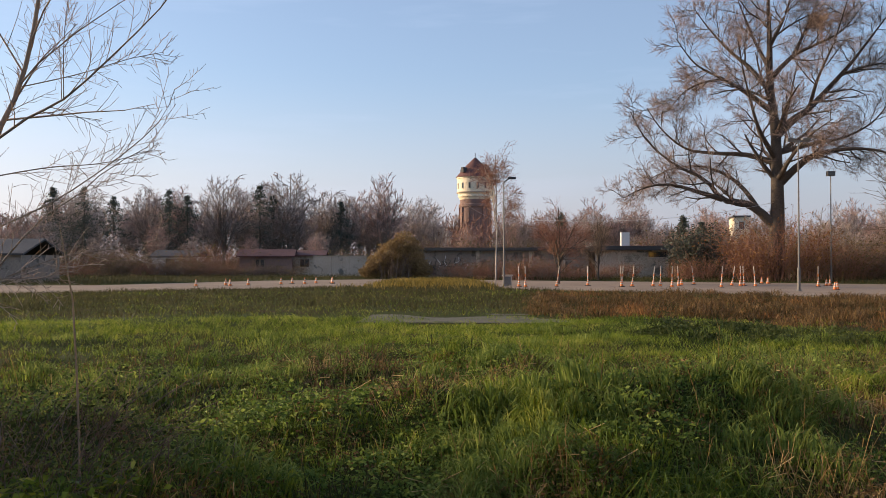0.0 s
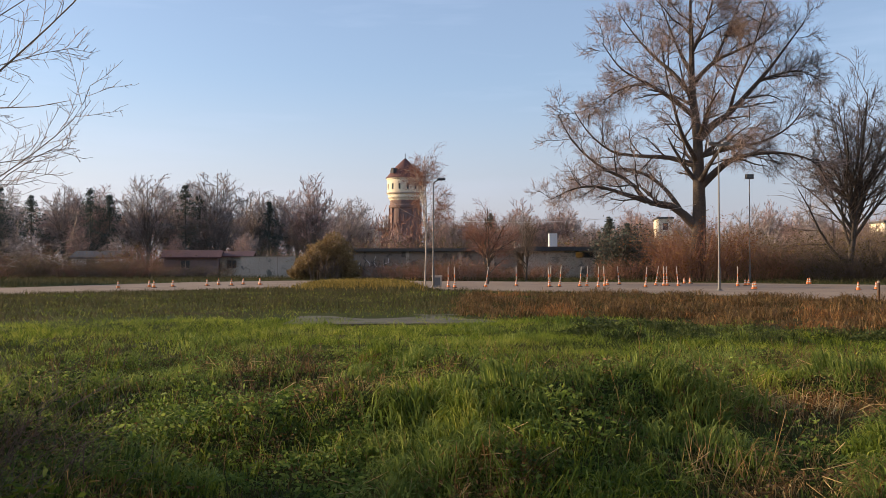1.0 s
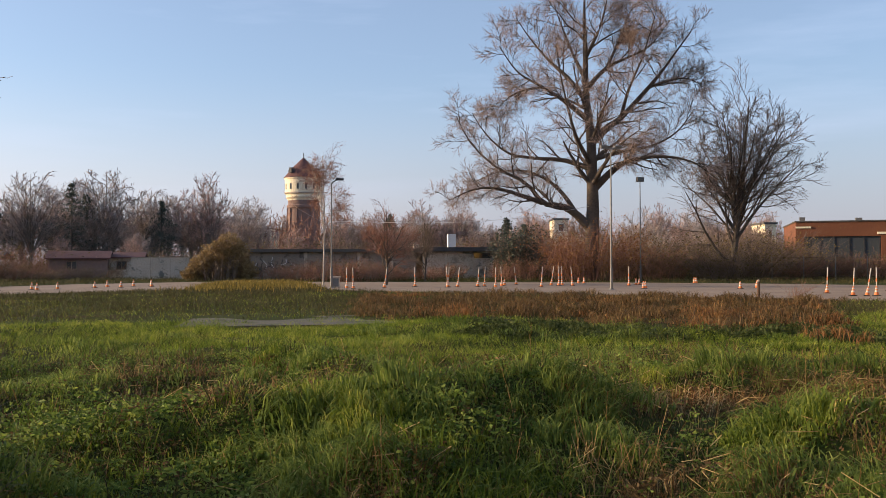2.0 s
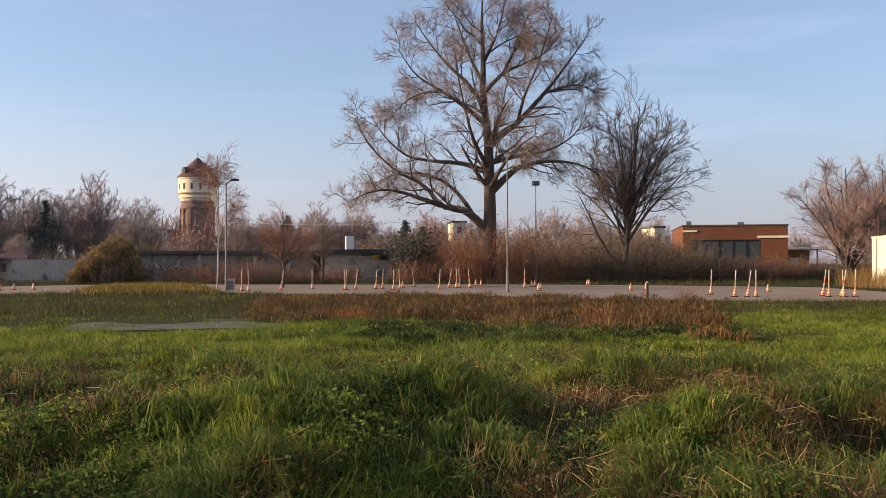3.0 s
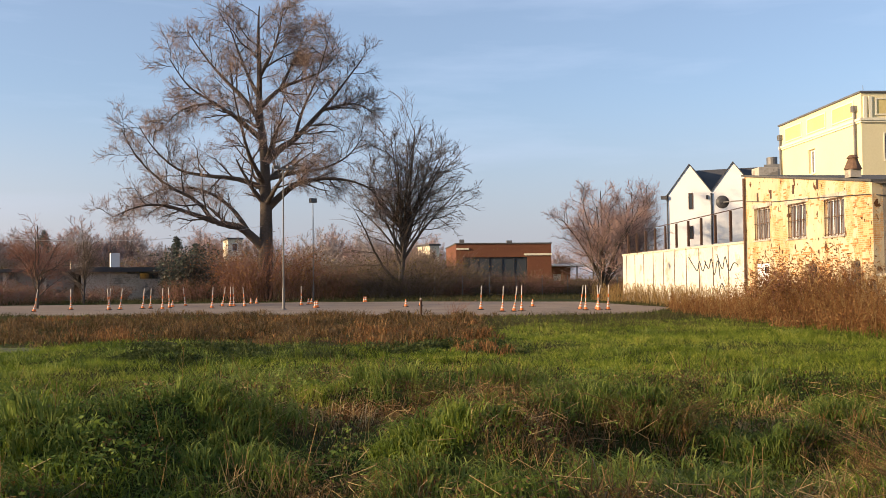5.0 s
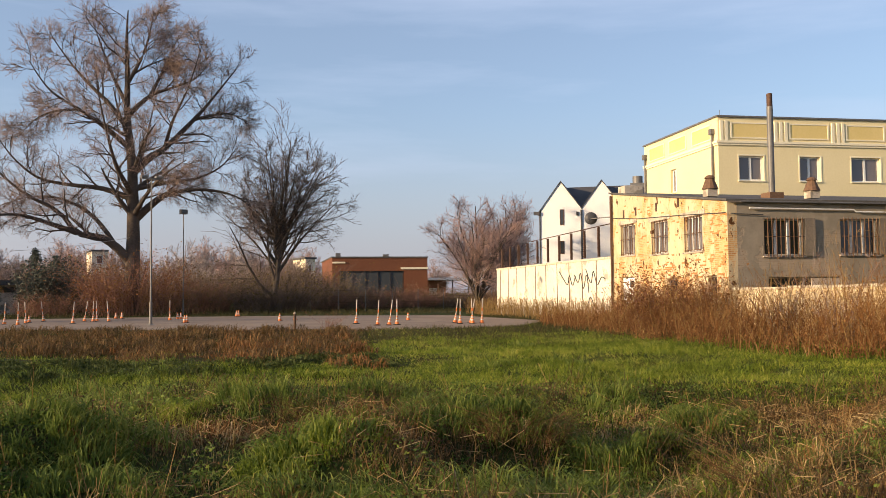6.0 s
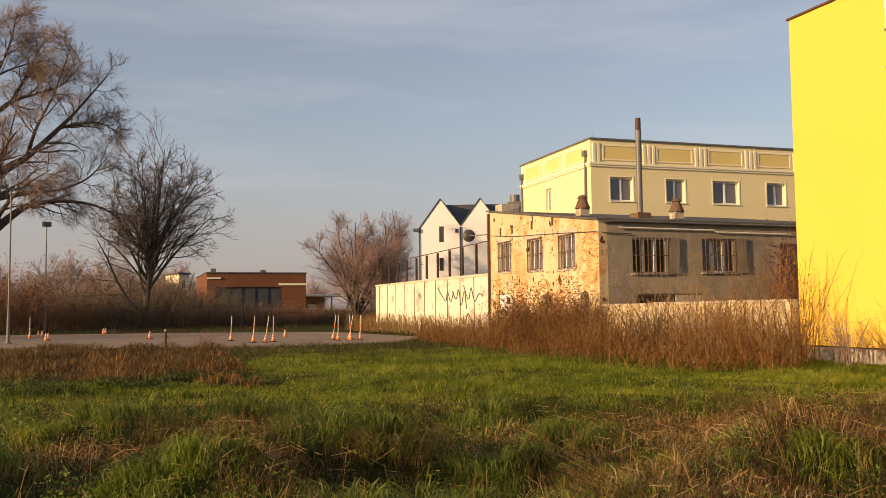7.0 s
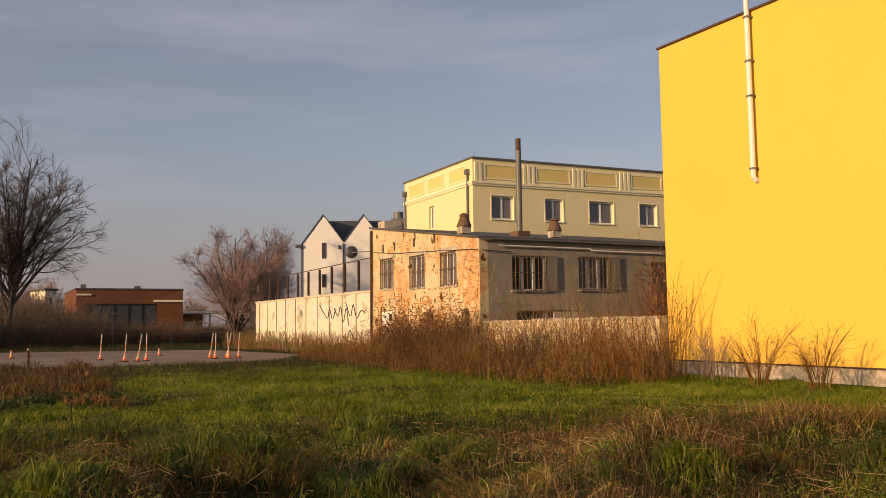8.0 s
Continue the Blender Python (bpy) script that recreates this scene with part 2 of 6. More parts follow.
M_OLDWOOD = surface("grey_old_wood", (0.16, 0.13, 0.1), (0.26, 0.21, 0.16), 0.85, 1.5, 18, 0.3)
M_LAMP = surface("dark_lamp_body", (0.03, 0.03, 0.035), (0.06, 0.06, 0.065), 0.5, 2, 20, 0.0)
M_CONE = surface("orange_plastic", (0.58, 0.15, 0.04), (0.68, 0.2, 0.055), 0.5, 2, 20, 0.0)
M_CONEWHITE = surface("white_band", (0.42, 0.38, 0.34), (0.52, 0.48, 0.43), 0.5, 2, 20, 0.0)
M_RUBBER = surface("black_rubber", (0.02, 0.02, 0.02), (0.04, 0.04, 0.04), 0.8, 2, 20, 0.1)
M_GRAFFITI = surface("black_spray_paint", (0.025, 0.025, 0.03), (0.05, 0.05, 0.055), 0.6, 2, 20, 0.0)
M_GLASS = glass_pane("dark_window_glass", (0.03, 0.035, 0.04))
# tint raised to hold the sky mirrored in the hall's panes
M_HALLGLASS = glass_pane("sky_tinted_glazing", (0.06, 0.07, 0.08))
M_CURTAIN = glass_pane("window_glass_over_curtains", (0.15, 0.135, 0.14))
M_BARK = surface("grey_brown_bark", (0.06, 0.047, 0.038), (0.115, 0.09, 0.073), 0.95, 1.2, 9, 0.8)
M_GREYBARK = surface("pale_grey_bark", (0.16, 0.135, 0.115), (0.25, 0.21, 0.18), 0.95, 1.2, 9, 0.6)
M_DARKBARK = surface("dark_bark", (0.07, 0.055, 0.045), (0.13, 0.105, 0.085), 0.95, 1.2, 9, 0.8)
M_BIRCH = surface("birch_bark", (0.3, 0.26, 0.23), (0.45, 0.4, 0.35), 0.85, 2.5, 9, 0.3, c=(0.08, 0.07, 0.06), c_at=0.62)
M_TWIG = foliage("bare_twigs", [(0.17, 0.12, 0.1), (0.27, 0.195, 0.165), (0.38, 0.29, 0.25)], 0.0, 0.8)
M_TWIGDARK = foliage("dark_bare_twigs", [(0.1, 0.072, 0.056), (0.17, 0.125, 0.1), (0.26, 0.2, 0.16)], 0.0, 0.8)
M_TWIGRED = foliage("reddish_bare_twigs", [(0.19, 0.095, 0.07), (0.29, 0.15, 0.11), (0.36, 0.21, 0.155)], 0.0, 0.8)
M_TWIGGREY = foliage("grey_bare_twigs", [(0.22, 0.18, 0.16), (0.32, 0.265, 0.235), (0.42, 0.35, 0.31)], 0.0, 0.8)
# both twig tones are lightened to hold the haze over the far belt
M_FARTWIG = foliage("haze_paled_far_twigs", [(0.28, 0.215, 0.19), (0.38, 0.305, 0.275), (0.48, 0.4, 0.365)], 0.0, 0.8)
M_FARRED = foliage("haze_paled_reddish_twigs", [(0.3, 0.19, 0.165), (0.4, 0.265, 0.23), (0.48, 0.34, 0.3)], 0.0, 0.8)
# needles are greyed and lightened to hold the haze on the far spruces
M_NEEDLE = foliage("dark_needles", [(0.05, 0.06, 0.052), (0.08, 0.095, 0.078), (0.12, 0.13, 0.105)], 0.1)
M_GRASS = foliage("green_grass", [(0.042, 0.066, 0.012), (0.115, 0.165, 0.02), (0.21, 0.265, 0.033), (0.36, 0.36, 0.08)], 0.4)
M_LUSH = foliage("lush_dark_grass", [(0.06, 0.095, 0.022), (0.15, 0.205, 0.04), (0.29, 0.33, 0.085)], 0.45)
M_OLIVE = foliage("dark_olive_grass", [(0.035, 0.038, 0.016), (0.062, 0.06, 0.025), (0.11, 0.096, 0.04)], 0.3)
M_DRY = foliage("dry_straw_grass", [(0.2, 0.115, 0.045), (0.34, 0.22, 0.09), (0.46, 0.33, 0.15)], 0.3)
M_STRAW = foliage("pale_gold_straw", [(0.3, 0.19, 0.075), (0.46, 0.32, 0.14), (0.58, 0.43, 0.21)], 0.2)
M_BRACKEN = foliage("rust_brown_dead_weeds", [(0.12, 0.055, 0.022), (0.23, 0.11, 0.042), (0.36, 0.2, 0.08)], 0.25)
M_BROWNMIX = foliage("brown_and_olive_dead_growth", [(0.05, 0.045, 0.016), (0.1, 0.065, 0.028), (0.17, 0.1, 0.045), (0.24, 0.16, 0.07)], 0.25)
M_WEED = foliage("broad_weed_leaves", [(0.05, 0.09, 0.02), (0.13, 0.19, 0.038), (0.27, 0.32, 0.08)], 0.4)
M_DARKWEED = foliage("dark_dull_weeds", [(0.03, 0.045, 0.014), (0.065, 0.085, 0.025), (0.12, 0.14, 0.045)], 0.3)
M_OCHRE = foliage("ochre_ivy_leaves", [(0.14, 0.095, 0.045), (0.26, 0.18, 0.085), (0.37, 0.27, 0.14)], 0.3)
M_YLEAF = foliage("fading_yellow_leaves", [(0.12, 0.1, 0.025), (0.22, 0.16, 0.04), (0.3, 0.22, 0.06)], 0.35)
M_BUSHLEAF = foliage("dull_bush_leaves", [(0.06, 0.055, 0.02), (0.11, 0.09, 0.03), (0.2, 0.14, 0.045)], 0.3)

# ---- builders ----


def thing(name, m, label, category, group="", kind=""):
    ob = new(name)
    ob.matrix_world = m
    return tagged(ob, label, category, group, kind)


def link_mesh(name, me, material, parent=None, label=""):
    me.materials.append(material)
    ob = new(name, me)
    ob.parent = parent
    return tagged(ob, label)


def part(name, bm, material, parent=None, label="", smooth=False):
    me = bpy.data.meshes.new(name)
    bmesh.ops.recalc_face_normals(bm, faces=bm.faces)
    if smooth:
        for f in bm.faces:
            f.smooth = True
    bm.to_mesh(me)
    bm.free()
    return link_mesh(name, me, material, parent, label)


def box(bm, x0, y0, z0, x1, y1, z1, bevel=0.0):
    v = [bm.verts.new(p) for p in ((x0, y0, z0), (x1, y0, z0), (x1, y1, z0), (x0, y1, z0), (x0, y0, z1), (x1, y0, z1), (x1, y1, z1), (x0, y1, z1))]
    f = [bm.faces.new([v[i] for i in q]) for q in ((3, 2, 1, 0), (4, 5, 6, 7), (0, 1, 5, 4), (1, 2, 6, 5), (2, 3, 7, 6), (3, 0, 4, 7))]
    if bevel:
        edges = list({e for g in f for e in g.edges})
        bmesh.ops.bevel(bm, geom=edges, offset=bevel, segments=2, affect="EDGES", profile=0.6)
    return bm


def boxes(*rows, bevel=0.0):
    bm = bmesh.new()
    for r in rows:
        box(bm, *r, bevel=bevel)
    return bm


def prism(outline, y0, y1):
    """An outline in x and z, drawn out from y0 to y1."""
    bm = bmesh.new()
    a = [bm.verts.new((x, y0, z)) for x, z in outline]
    b = [bm.verts.new((x, y1, z)) for x, z in outline]
    bm.faces.new(a)
    bm.faces.new(list(reversed(b)))
    for i in range(len(a)):
        j = (i + 1) % len(a)
        bm.faces.new((a[i], b[i], b[j], a[j]))
    return bm


def lathe(profile, sides=24):
    """Rings of (radius, height) round the z axis."""
    bm = bmesh.new()
    rings = []
    for r, z in profile:
        if r < 1e-4:
            rings.append([bm.verts.new((0, 0, z))])
        else:
            rings.append([bm.verts.new((r * math.cos(2 * math.pi * i / sides), r * math.sin(2 * math.pi * i / sides), z)) for i in range(sides)])
    for a, b in zip(rings, rings[1:]):
        for i in range(sides):
            j = (i + 1) % sides
            q = [a[i % len(a)], a[j % len(a)], b[j % len(b)], b[i % len(b)]]
            q = list(dict.fromkeys(q))
            if len(q) > 2:
                bm.faces.new(q)
    for ring in (rings[0], rings[-1]):
        if len(ring) > 2:
            bm.faces.new(ring)
    return bm


def rod(points, radius, sides=8, bm=None):
    """A round bar along points; radius may be one number or one for each point."""
    bm = bm or bmesh.new()
    pts = [Vector(p) for p in points]
    rad = radius if isinstance(radius, (list, tuple)) else [radius] * len(pts)
    rings = []
    for i, p in enumerate(pts):
        way = (pts[min(i + 1, len(pts) - 1)] - pts[max(i - 1, 0)]).normalized()
        side = way.cross(Vector((0.31, 0.22, 0.93)) if abs(way.z) < 0.9 else Vector((1, 0.1, 0))).normalized()
        up = way.cross(side)
        rings.append([bm.verts.new(p + rad[i] * (math.cos(2 * math.pi * s / sides) * side + math.sin(2 * math.pi * s / sides) * up)) for s in range(sides)])
    for a, b in zip(rings, rings[1:]):
        for i in range(sides):
            bm.faces.new((a[i], a[(i + 1) % sides], b[(i + 1) % sides], b[i]))
    bm.faces.new(rings[0])
    bm.faces.new(rings[-1])
    return bm


def pierced(length, base, top, thick, holes, along="x"):
    """A wall from 0 to length with openings (a0, a1, z0, z1). top: a height, or a function of the length. It lies from 0 to thick behind its face."""
    rise = top if callable(top) else (lambda a: top)
    acut = sorted({0.0, length, *(a for h in holes for a in h[:2])})
    zcut = sorted({base, *(z for h in holes for z in h[2:])})
    bm, spots = bmesh.new(), {}

    def spot(a, y, z):
        key = (round(a, 4), y, round(z, 4))
        if key not in spots:
            spots[key] = bm.verts.new((a, y, z) if along == "x" else (y, a, z))
        return spots[key]

    solid = {}
    for i in range(len(acut) - 1):
        for j in range(len(zcut)):
            ma, mz = (acut[i] + acut[i + 1]) / 2, (zcut[j] + (zcut[j + 1] if j + 1 < len(zcut) else zcut[j] + 0.02)) / 2
            if not any(h[0] < ma < h[1] and h[2] < mz < h[3] for h in holes):
                solid[i, j] = True
    up = lambda i, j: zcut[j] if j < len(zcut) else rise(acut[i])
    for i, j in solid:
        c = [(acut[i], up(i, j)), (acut[i + 1], up(i + 1, j)), (acut[i + 1], up(i + 1, j + 1)), (acut[i], up(i, j + 1))]
        bm.faces.new([spot(a, 0.0, z) for a, z in c])
        bm.faces.new([spot(a, thick, z) for a, z in reversed(c)])
        for (di, dj), (p, q) in (((0, -1), (0, 1)), ((1, 0), (1, 2)), ((0, 1), (2, 3)), ((-1, 0), (3, 0))):
            if (i + di, j + dj) not in solid:
                bm.faces.new((spot(c[p][0], 0.0, c[p][1]), spot(c[p][0], thick, c[p][1]), spot(c[q][0], thick, c[q][1]), spot(c[q][0], 0.0, c[q][1])))
    return bm


def sided(along, *rows):
    """Boxes given as (a0, a1, out0, out1, z0, z1) on a wall that runs along local x or y."""
    bm = bmesh.new()
    for a0, a1, o0, o1, z0, z1 in rows:
        if along == "x":
            box(bm, a0, o0, z0, a1, o1, z1)
        else:
            box(bm, o0, a0, z0, o1, a1, z1)
    return bm


# ---- plants: many tapered twigs or blades at once ----
rng = np.random.default_rng(7)


def unit(v):
    return v / np.maximum(np.linalg.norm(v, axis=-1, keepdims=True), 1e-9)


def mesh_from(name, verts, quads, tris=None):
    me = bpy.data.meshes.new(name)
    verts = np.asarray(verts, np.float32).reshape(-1, 3)
    quads = np.asarray(quads, np.int32).reshape(-1, 4)
    tris = np.zeros((0, 3), np.int32) if tris is None else np.asarray(tris, np.int32).reshape(-1, 3)
    me.vertices.add(len(verts))
    me.vertices.foreach_set("co", verts.ravel())
    me.loops.add(len(quads) * 4 + len(tris) * 3)
    me.loops.foreach_set("vertex_index", np.concatenate([quads.ravel(), tris.ravel()]))
    me.polygons.add(len(quads) + len(tris))
    me.polygons.foreach_set("loop_start", np.concatenate([np.arange(len(quads)) * 4, len(quads) * 4 + np.arange(len(tris)) * 3]).astype(np.int32))
    me.update(calc_edges=True)
    me.validate()
    return me


def tubes(paths, radii, sides=3):
    """Verts and quads of tapered tubes; paths B x n x 3, radii B x n."""
    b, n, _ = paths.shape
    way = np.empty_like(paths)
    way[:, 1:-1] = paths[:, 2:] - paths[:, :-2]
    way[:, 0], way[:, -1] = paths[:, 1] - paths[:, 0], paths[:, -1] - paths[:, -2]
    way = unit(way)
    ref = np.where(np.abs(way[..., 2:3]) < 0.9, np.array([0.0, 0.0, 1.0]), np.array([1.0, 0.0, 0.0]))
    s = unit(np.cross(way, ref))
    u = np.cross(way, s)
    a = 2 * np.pi * np.arange(sides) / sides
    v = paths[:, :, None] + radii[:, :, None, None] * (np.cos(a)[:, None] * s[:, :, None] + np.sin(a)[:, None] * u[:, :, None])
    i = np.arange(b)[:, None, None] * n * sides + np.arange(n - 1)[None, :, None] * sides
    j = np.arange(sides)[None, None]
    k = (j + 1) % sides
    q = np.stack([i + j, i + k, i + sides + k, i + sides + j], -1)
    return v.reshape(-1, 3), q.reshape(-1, 4)


def ribbons(paths, radii):
    """Verts and quads of the finest twigs, as narrow tapered slips."""
    b, n, _ = paths.shape
    s = unit(np.cross(unit(paths[:, -1] - paths[:, 0]), rng.normal(size=(b, 3))))[:, None] * radii[..., None]
    v = np.stack([paths - s, paths + s], 2)
    i = (np.arange(b)[:, None] * n * 2 + np.arange(n - 1)[None] * 2)[..., None]
    return v.reshape(-1, 3), (i + np.array([0, 1, 3, 2])).reshape(-1, 4)


def gather(chunks):
    vs, qs, off = [], [], 0
    for v, q in chunks:
        vs.append(v)
        qs.append(q + off)
        off += len(v)
    return np.concatenate(vs), np.concatenate(qs)


def curve_through(points, n):
    """A smooth line of n points through a few."""
    p = np.array(points, float)
    t = np.linspace(0, len(p) - 1, n)
    out = []
    for s in t:
        i = min(int(s), len(p) - 2)
        f = s - i
        p0, p1, p2, p3 = p[max(i - 1, 0)], p[i], p[i + 1], p[min(i + 2, len(p) - 1)]
        out.append(0.5 * (2 * p1 + (p2 - p0) * f + (2 * p0 - 5 * p1 + 4 * p2 - p3) * f * f + (3 * p1 - p0 - 3 * p2 + p3) * f ** 3))
    return np.array(out)


def sprout(paths, radii, count, t0, t1, angle, ratio, n, rise=0.0, wobble=0.25, thin=0.55, tip=0.006, least=0.0):
    """Side shoots: count for each parent path, leaving it at the angle, ratio of its length long."""
    b, m, _ = paths.shape
    par = np.repeat(np.arange(b), count)
    t = t0 + (t1 - t0) * ((np.tile(np.arange(count), b) + rng.random(b * count)) / count)
    f = t * (m - 1)
    i = np.minimum(f.astype(int), m - 2)
    w = (f - i)[:, None]
    base = paths[par, i] * (1 - w) + paths[par, i + 1] * w
    way = unit(paths[par, i + 1] - paths[par, i])
    rad = radii[par, i] * (1 - w[:, 0]) + radii[par, i + 1] * w[:, 0]
    side = unit(np.cross(way, rng.normal(size=way.shape)))
    a = np.radians(angle) * rng.uniform(0.7, 1.3, len(par))[:, None]
    d = unit(way * np.cos(a) + side * np.sin(a))
    size = np.linalg.norm(np.diff(paths, axis=1), axis=2).sum(1)[par]
    size = np.maximum(size * ratio * (1.15 - 0.6 * t) * rng.uniform(0.6, 1.25, len(par)), least)
    pts = [base]
    for _ in range(n - 1):
        d = unit(d + np.array([0, 0, rise]) / n + rng.normal(size=d.shape) * wobble / math.sqrt(n))
        pts.append(pts[-1] + d * (size / (n - 1))[:, None])
    r0 = np.maximum(rad * thin, tip)
    taper = np.linspace(1, 0.25, n)[None]
    return np.stack(pts, 1), np.maximum(r0[:, None] * taper, tip * 0.7)


def vnoise(x, y, size, seed=0):
    """Smooth noise from 0 to 1 over the plan."""
    r = np.random.default_rng(seed).random((64, 64))
    x, y = np.asarray(x) / size, np.asarray(y) / size
    i, j = np.floor(x).astype(int), np.floor(y).astype(int)
    u, v = x - i, y - j
    u, v = u * u * (3 - 2 * u), v * v * (3 - 2 * v)
    g = lambda a, b: r[a % 64, b % 64]
    return (g(i, j) * (1 - u) + g(i + 1, j) * u) * (1 - v) + (g(i, j + 1) * (1 - u) + g(i + 1, j + 1) * u) * v


def blades(x, y, z, height, width, lean, spread=0.0):
    """Grass blades: two-part bent strips that end in a point."""
    n = len(x)
    a = rng.random(n) * 2 * np.pi
    face = rng.random(n) * 2 * np.pi
    root = np.stack([x, y, z], 1)
    way = np.stack([np.cos(a), np.sin(a), np.zeros(n)], 1)
    side = np.stack([np.cos(face), np.sin(face), np.zeros(n)], 1) * (width / 2)[:, None]
    bend = (lean * rng.uniform(0.3, 1.2, n) * height)[:, None]
    mid = root + way * bend * 0.35 + np.array([0, 0, 1]) * (height * 0.6)[:, None]
    top = root + way * bend + np.array([0, 0, 1]) * (height * np.maximum(0.35, 1 - 0.35 * lean))[:, None]
    v = np.stack([root - side, root + side, mid + side * 0.8, mid - side * 0.8, top], 1).reshape(-1, 3)
    i = np.arange(n)[:, None] * 5
    return v, i + np.array([[0, 1, 2, 3]]), i + np.array([[3, 2, 4]])


def slips(x, y, z, height, width, lean):
    """Far grass: one narrow bent triangle to a blade."""
    n = len(x)
    a, face = rng.random(n) * 2 * np.pi, rng.random(n) * 2 * np.pi
    root = np.stack([x, y, z], 1)
    side = np.stack([np.cos(face), np.sin(face), np.zeros(n)], 1) * (width / 2)[:, None]
    top = root + np.stack([np.cos(a), np.sin(a), np.zeros(n)], 1) * (lean * rng.uniform(0.3, 1.2, n) * height)[:, None] + np.array([0, 0, 1]) * height[:, None]
    v = np.stack([root - side, root + side, top], 1).reshape(-1, 3)
    return v, np.zeros((0, 4), int), np.arange(n)[:, None] * 3 + np.array([[0, 1, 2]])


def leaves(p, size, flat=0.6):
    """Small pointed leaves, each folded along its middle."""
    n = len(p)
    a = unit(rng.normal(size=(n, 3)) * np.array([1, 1, flat]))
    s = unit(np.cross(a, rng.normal(size=(n, 3))))
    up = np.cross(a, s)
    L = size[:, None] if np.ndim(size) else size
    v = np.stack([p, p + a * L * 0.45 + s * L * 0.25 + up * L * 0.1, p + a * L, p + a * L * 0.45 - s * L * 0.25 + up * L * 0.1], 1).reshape(-1, 3)
    i = np.arange(n)[:, None] * 4
    return v, np.zeros((0, 4), int), np.concatenate([i + np.array([[0, 1, 2]]), i + np.array([[0, 2, 3]])])


def stuff(name, data, material, label, category):
    return tagged(link_mesh(name, mesh_from(name, *data), material), label, category, kind="stuff")

# ---- ground ----


def lie(x, y):
    """Height of the uneven meadow; level under the yard and the buildings."""
    x, y = np.asarray(x, float), np.asarray(y, float)
    d = np.hypot(x, y)
    w = np.clip((34 - d) / 12, 0, 1) * (0.4 + 0.6 * np.clip((14 - d) / 4, 0, 1)) * np.clip((18 - (0.88 * x - 0.47 * y)) / 6, 0, 1)
    hump = np.clip((20 - d) / 5, 0, 1) * ((vnoise(x, y, 0.95, 5) ** 2 - 0.3) * 0.46)
    return w * ((vnoise(x, y, 5.0, 3) - 0.5) * 0.45 + (vnoise(x, y, 1.9, 4) - 0.5) * 0.4 + hump)


def ground_sheet():
    s = np.concatenate([[-2500, -900, -300, -150], np.arange(-80, -24, 1.4), np.arange(-24, 24, 0.36), np.arange(24, 81, 1.4), [150, 300, 900, 2500]])
    gx, gy = np.meshgrid(s, s, indexing="ij")
    v = np.stack([gx, gy, lie(gx, gy)], -1).reshape(-1, 3)
    n = len(s)
    i = (np.arange(n - 1)[:, None] * n + np.arange(n - 1)[None]).reshape(-1, 1)
    me = mesh_from("ground", v, i + np.array([[0, n, n + 1, 1]]))
    me.shade_smooth()
    return tagged(link_mesh("ground", me, M_SOIL), "uneven meadow soil with moss and dead leaves", "ground", kind="structure")


def flat_sheet(name, outline, z0, z1, material, label, category):
    bm = bmesh.new()
    a = [bm.verts.new((x, y, z1)) for x, y in outline]
    b = [bm.verts.new((x, y, z0)) for x, y in outline]
    bm.faces.new(a)
    for i in range(len(a)):
        j = (i + 1) % len(a)
        bm.faces.new((a[i], b[i], b[j], a[j]))
    return tagged(part(name, bm, material), label, category, kind="structure")


ground_sheet()
YARD = [(-60, 44), (-21, 42.5), (-12, 49), (-4.9, 53.6), (-3.5, 66), (0.5, 70), (2.5, 60), (3.6, 49.5), (9, 44.5), (14, 41.5), (17, 37), (20.5, 32), (25, 29.5), (29, 29),
        (35, 33), (40, 46.5), (33, 56), (24.5, 62.5), (14, 67), (4, 72), (-6, 75), (-14, 70), (-22, 56.5), (-60, 57)]
flat_sheet("road", YARD, -0.05, 0.012, M_ASPHALT, "worn pale asphalt practice yard with cracks", "yard")
flat_sheet("pavement", [(-2.2, 22.6), (3.4, 22.3), (2.6, 26.1), (-2.0, 26.4)], -0.1, 0.015, M_SLAB, "old concrete slab sunk in the meadow grass", "slab")

# ---- buildings: one town grid, local x along the fronts, local y into the depth ----
TURN = -28.0


def site(x, y):
    return pose(x, y, 0, 0, 0, TURN)


def window_unit(parent, along, a0, a1, z0, z1, panes, joinery, bar=0.07, name="window", sill=None, into=0.14, glass=None):
    """A framed window set back in its opening, with one pane of glass to each light."""
    rows = [(a0, a1, into, into + bar, z0, z0 + bar), (a0, a1, into, into + bar, z1 - bar, z1)]
    step = (a1 - a0) / panes
    for i in range(panes + 1):
        c = min(max(a0 + i * step, a0 + bar / 2), a1 - bar / 2)
        w = bar / 2 if i in (0, panes) else bar * 0.75
        rows.append((c - w, c + w, into - 0.004, into + bar + 0.004, z0 + bar, z1 - bar))
    win = part(name, sided(along, *rows), joinery, parent)
    for i in range(panes):
        part("pane", sided(along, (a0 + i * step + 0.03, a0 + (i + 1) * step - 0.03, into + 0.03, into + 0.045, z0 + 0.03, z1 - 0.03)), glass or M_GLASS, win)
    if sill:
        part("sill", sided(along, (a0 - 0.08, a1 + 0.08, -0.07, into, z0 - 0.06, z0 - 0.002)), sill, win)
    return win


def barred(win, along, a0, a1, z0, z1, count, out=-0.1):
    """An iron grille in front of a window: each bar, and two rails."""
    for i in range(count):
        c = a0 + (a1 - a0) * (i + 0.5) / count
        part("bar", sided(along, (c - 0.013, c + 0.013, out, out + 0.026, z0, z1)), M_RUST, win)
    for z in (z0 + 0.05, (z0 + z1) / 2, z1 - 0.08):
        part("rail", sided(along, (a0, a1, out + 0.028, out + 0.05, z, z + 0.035)), M_RUST, win)


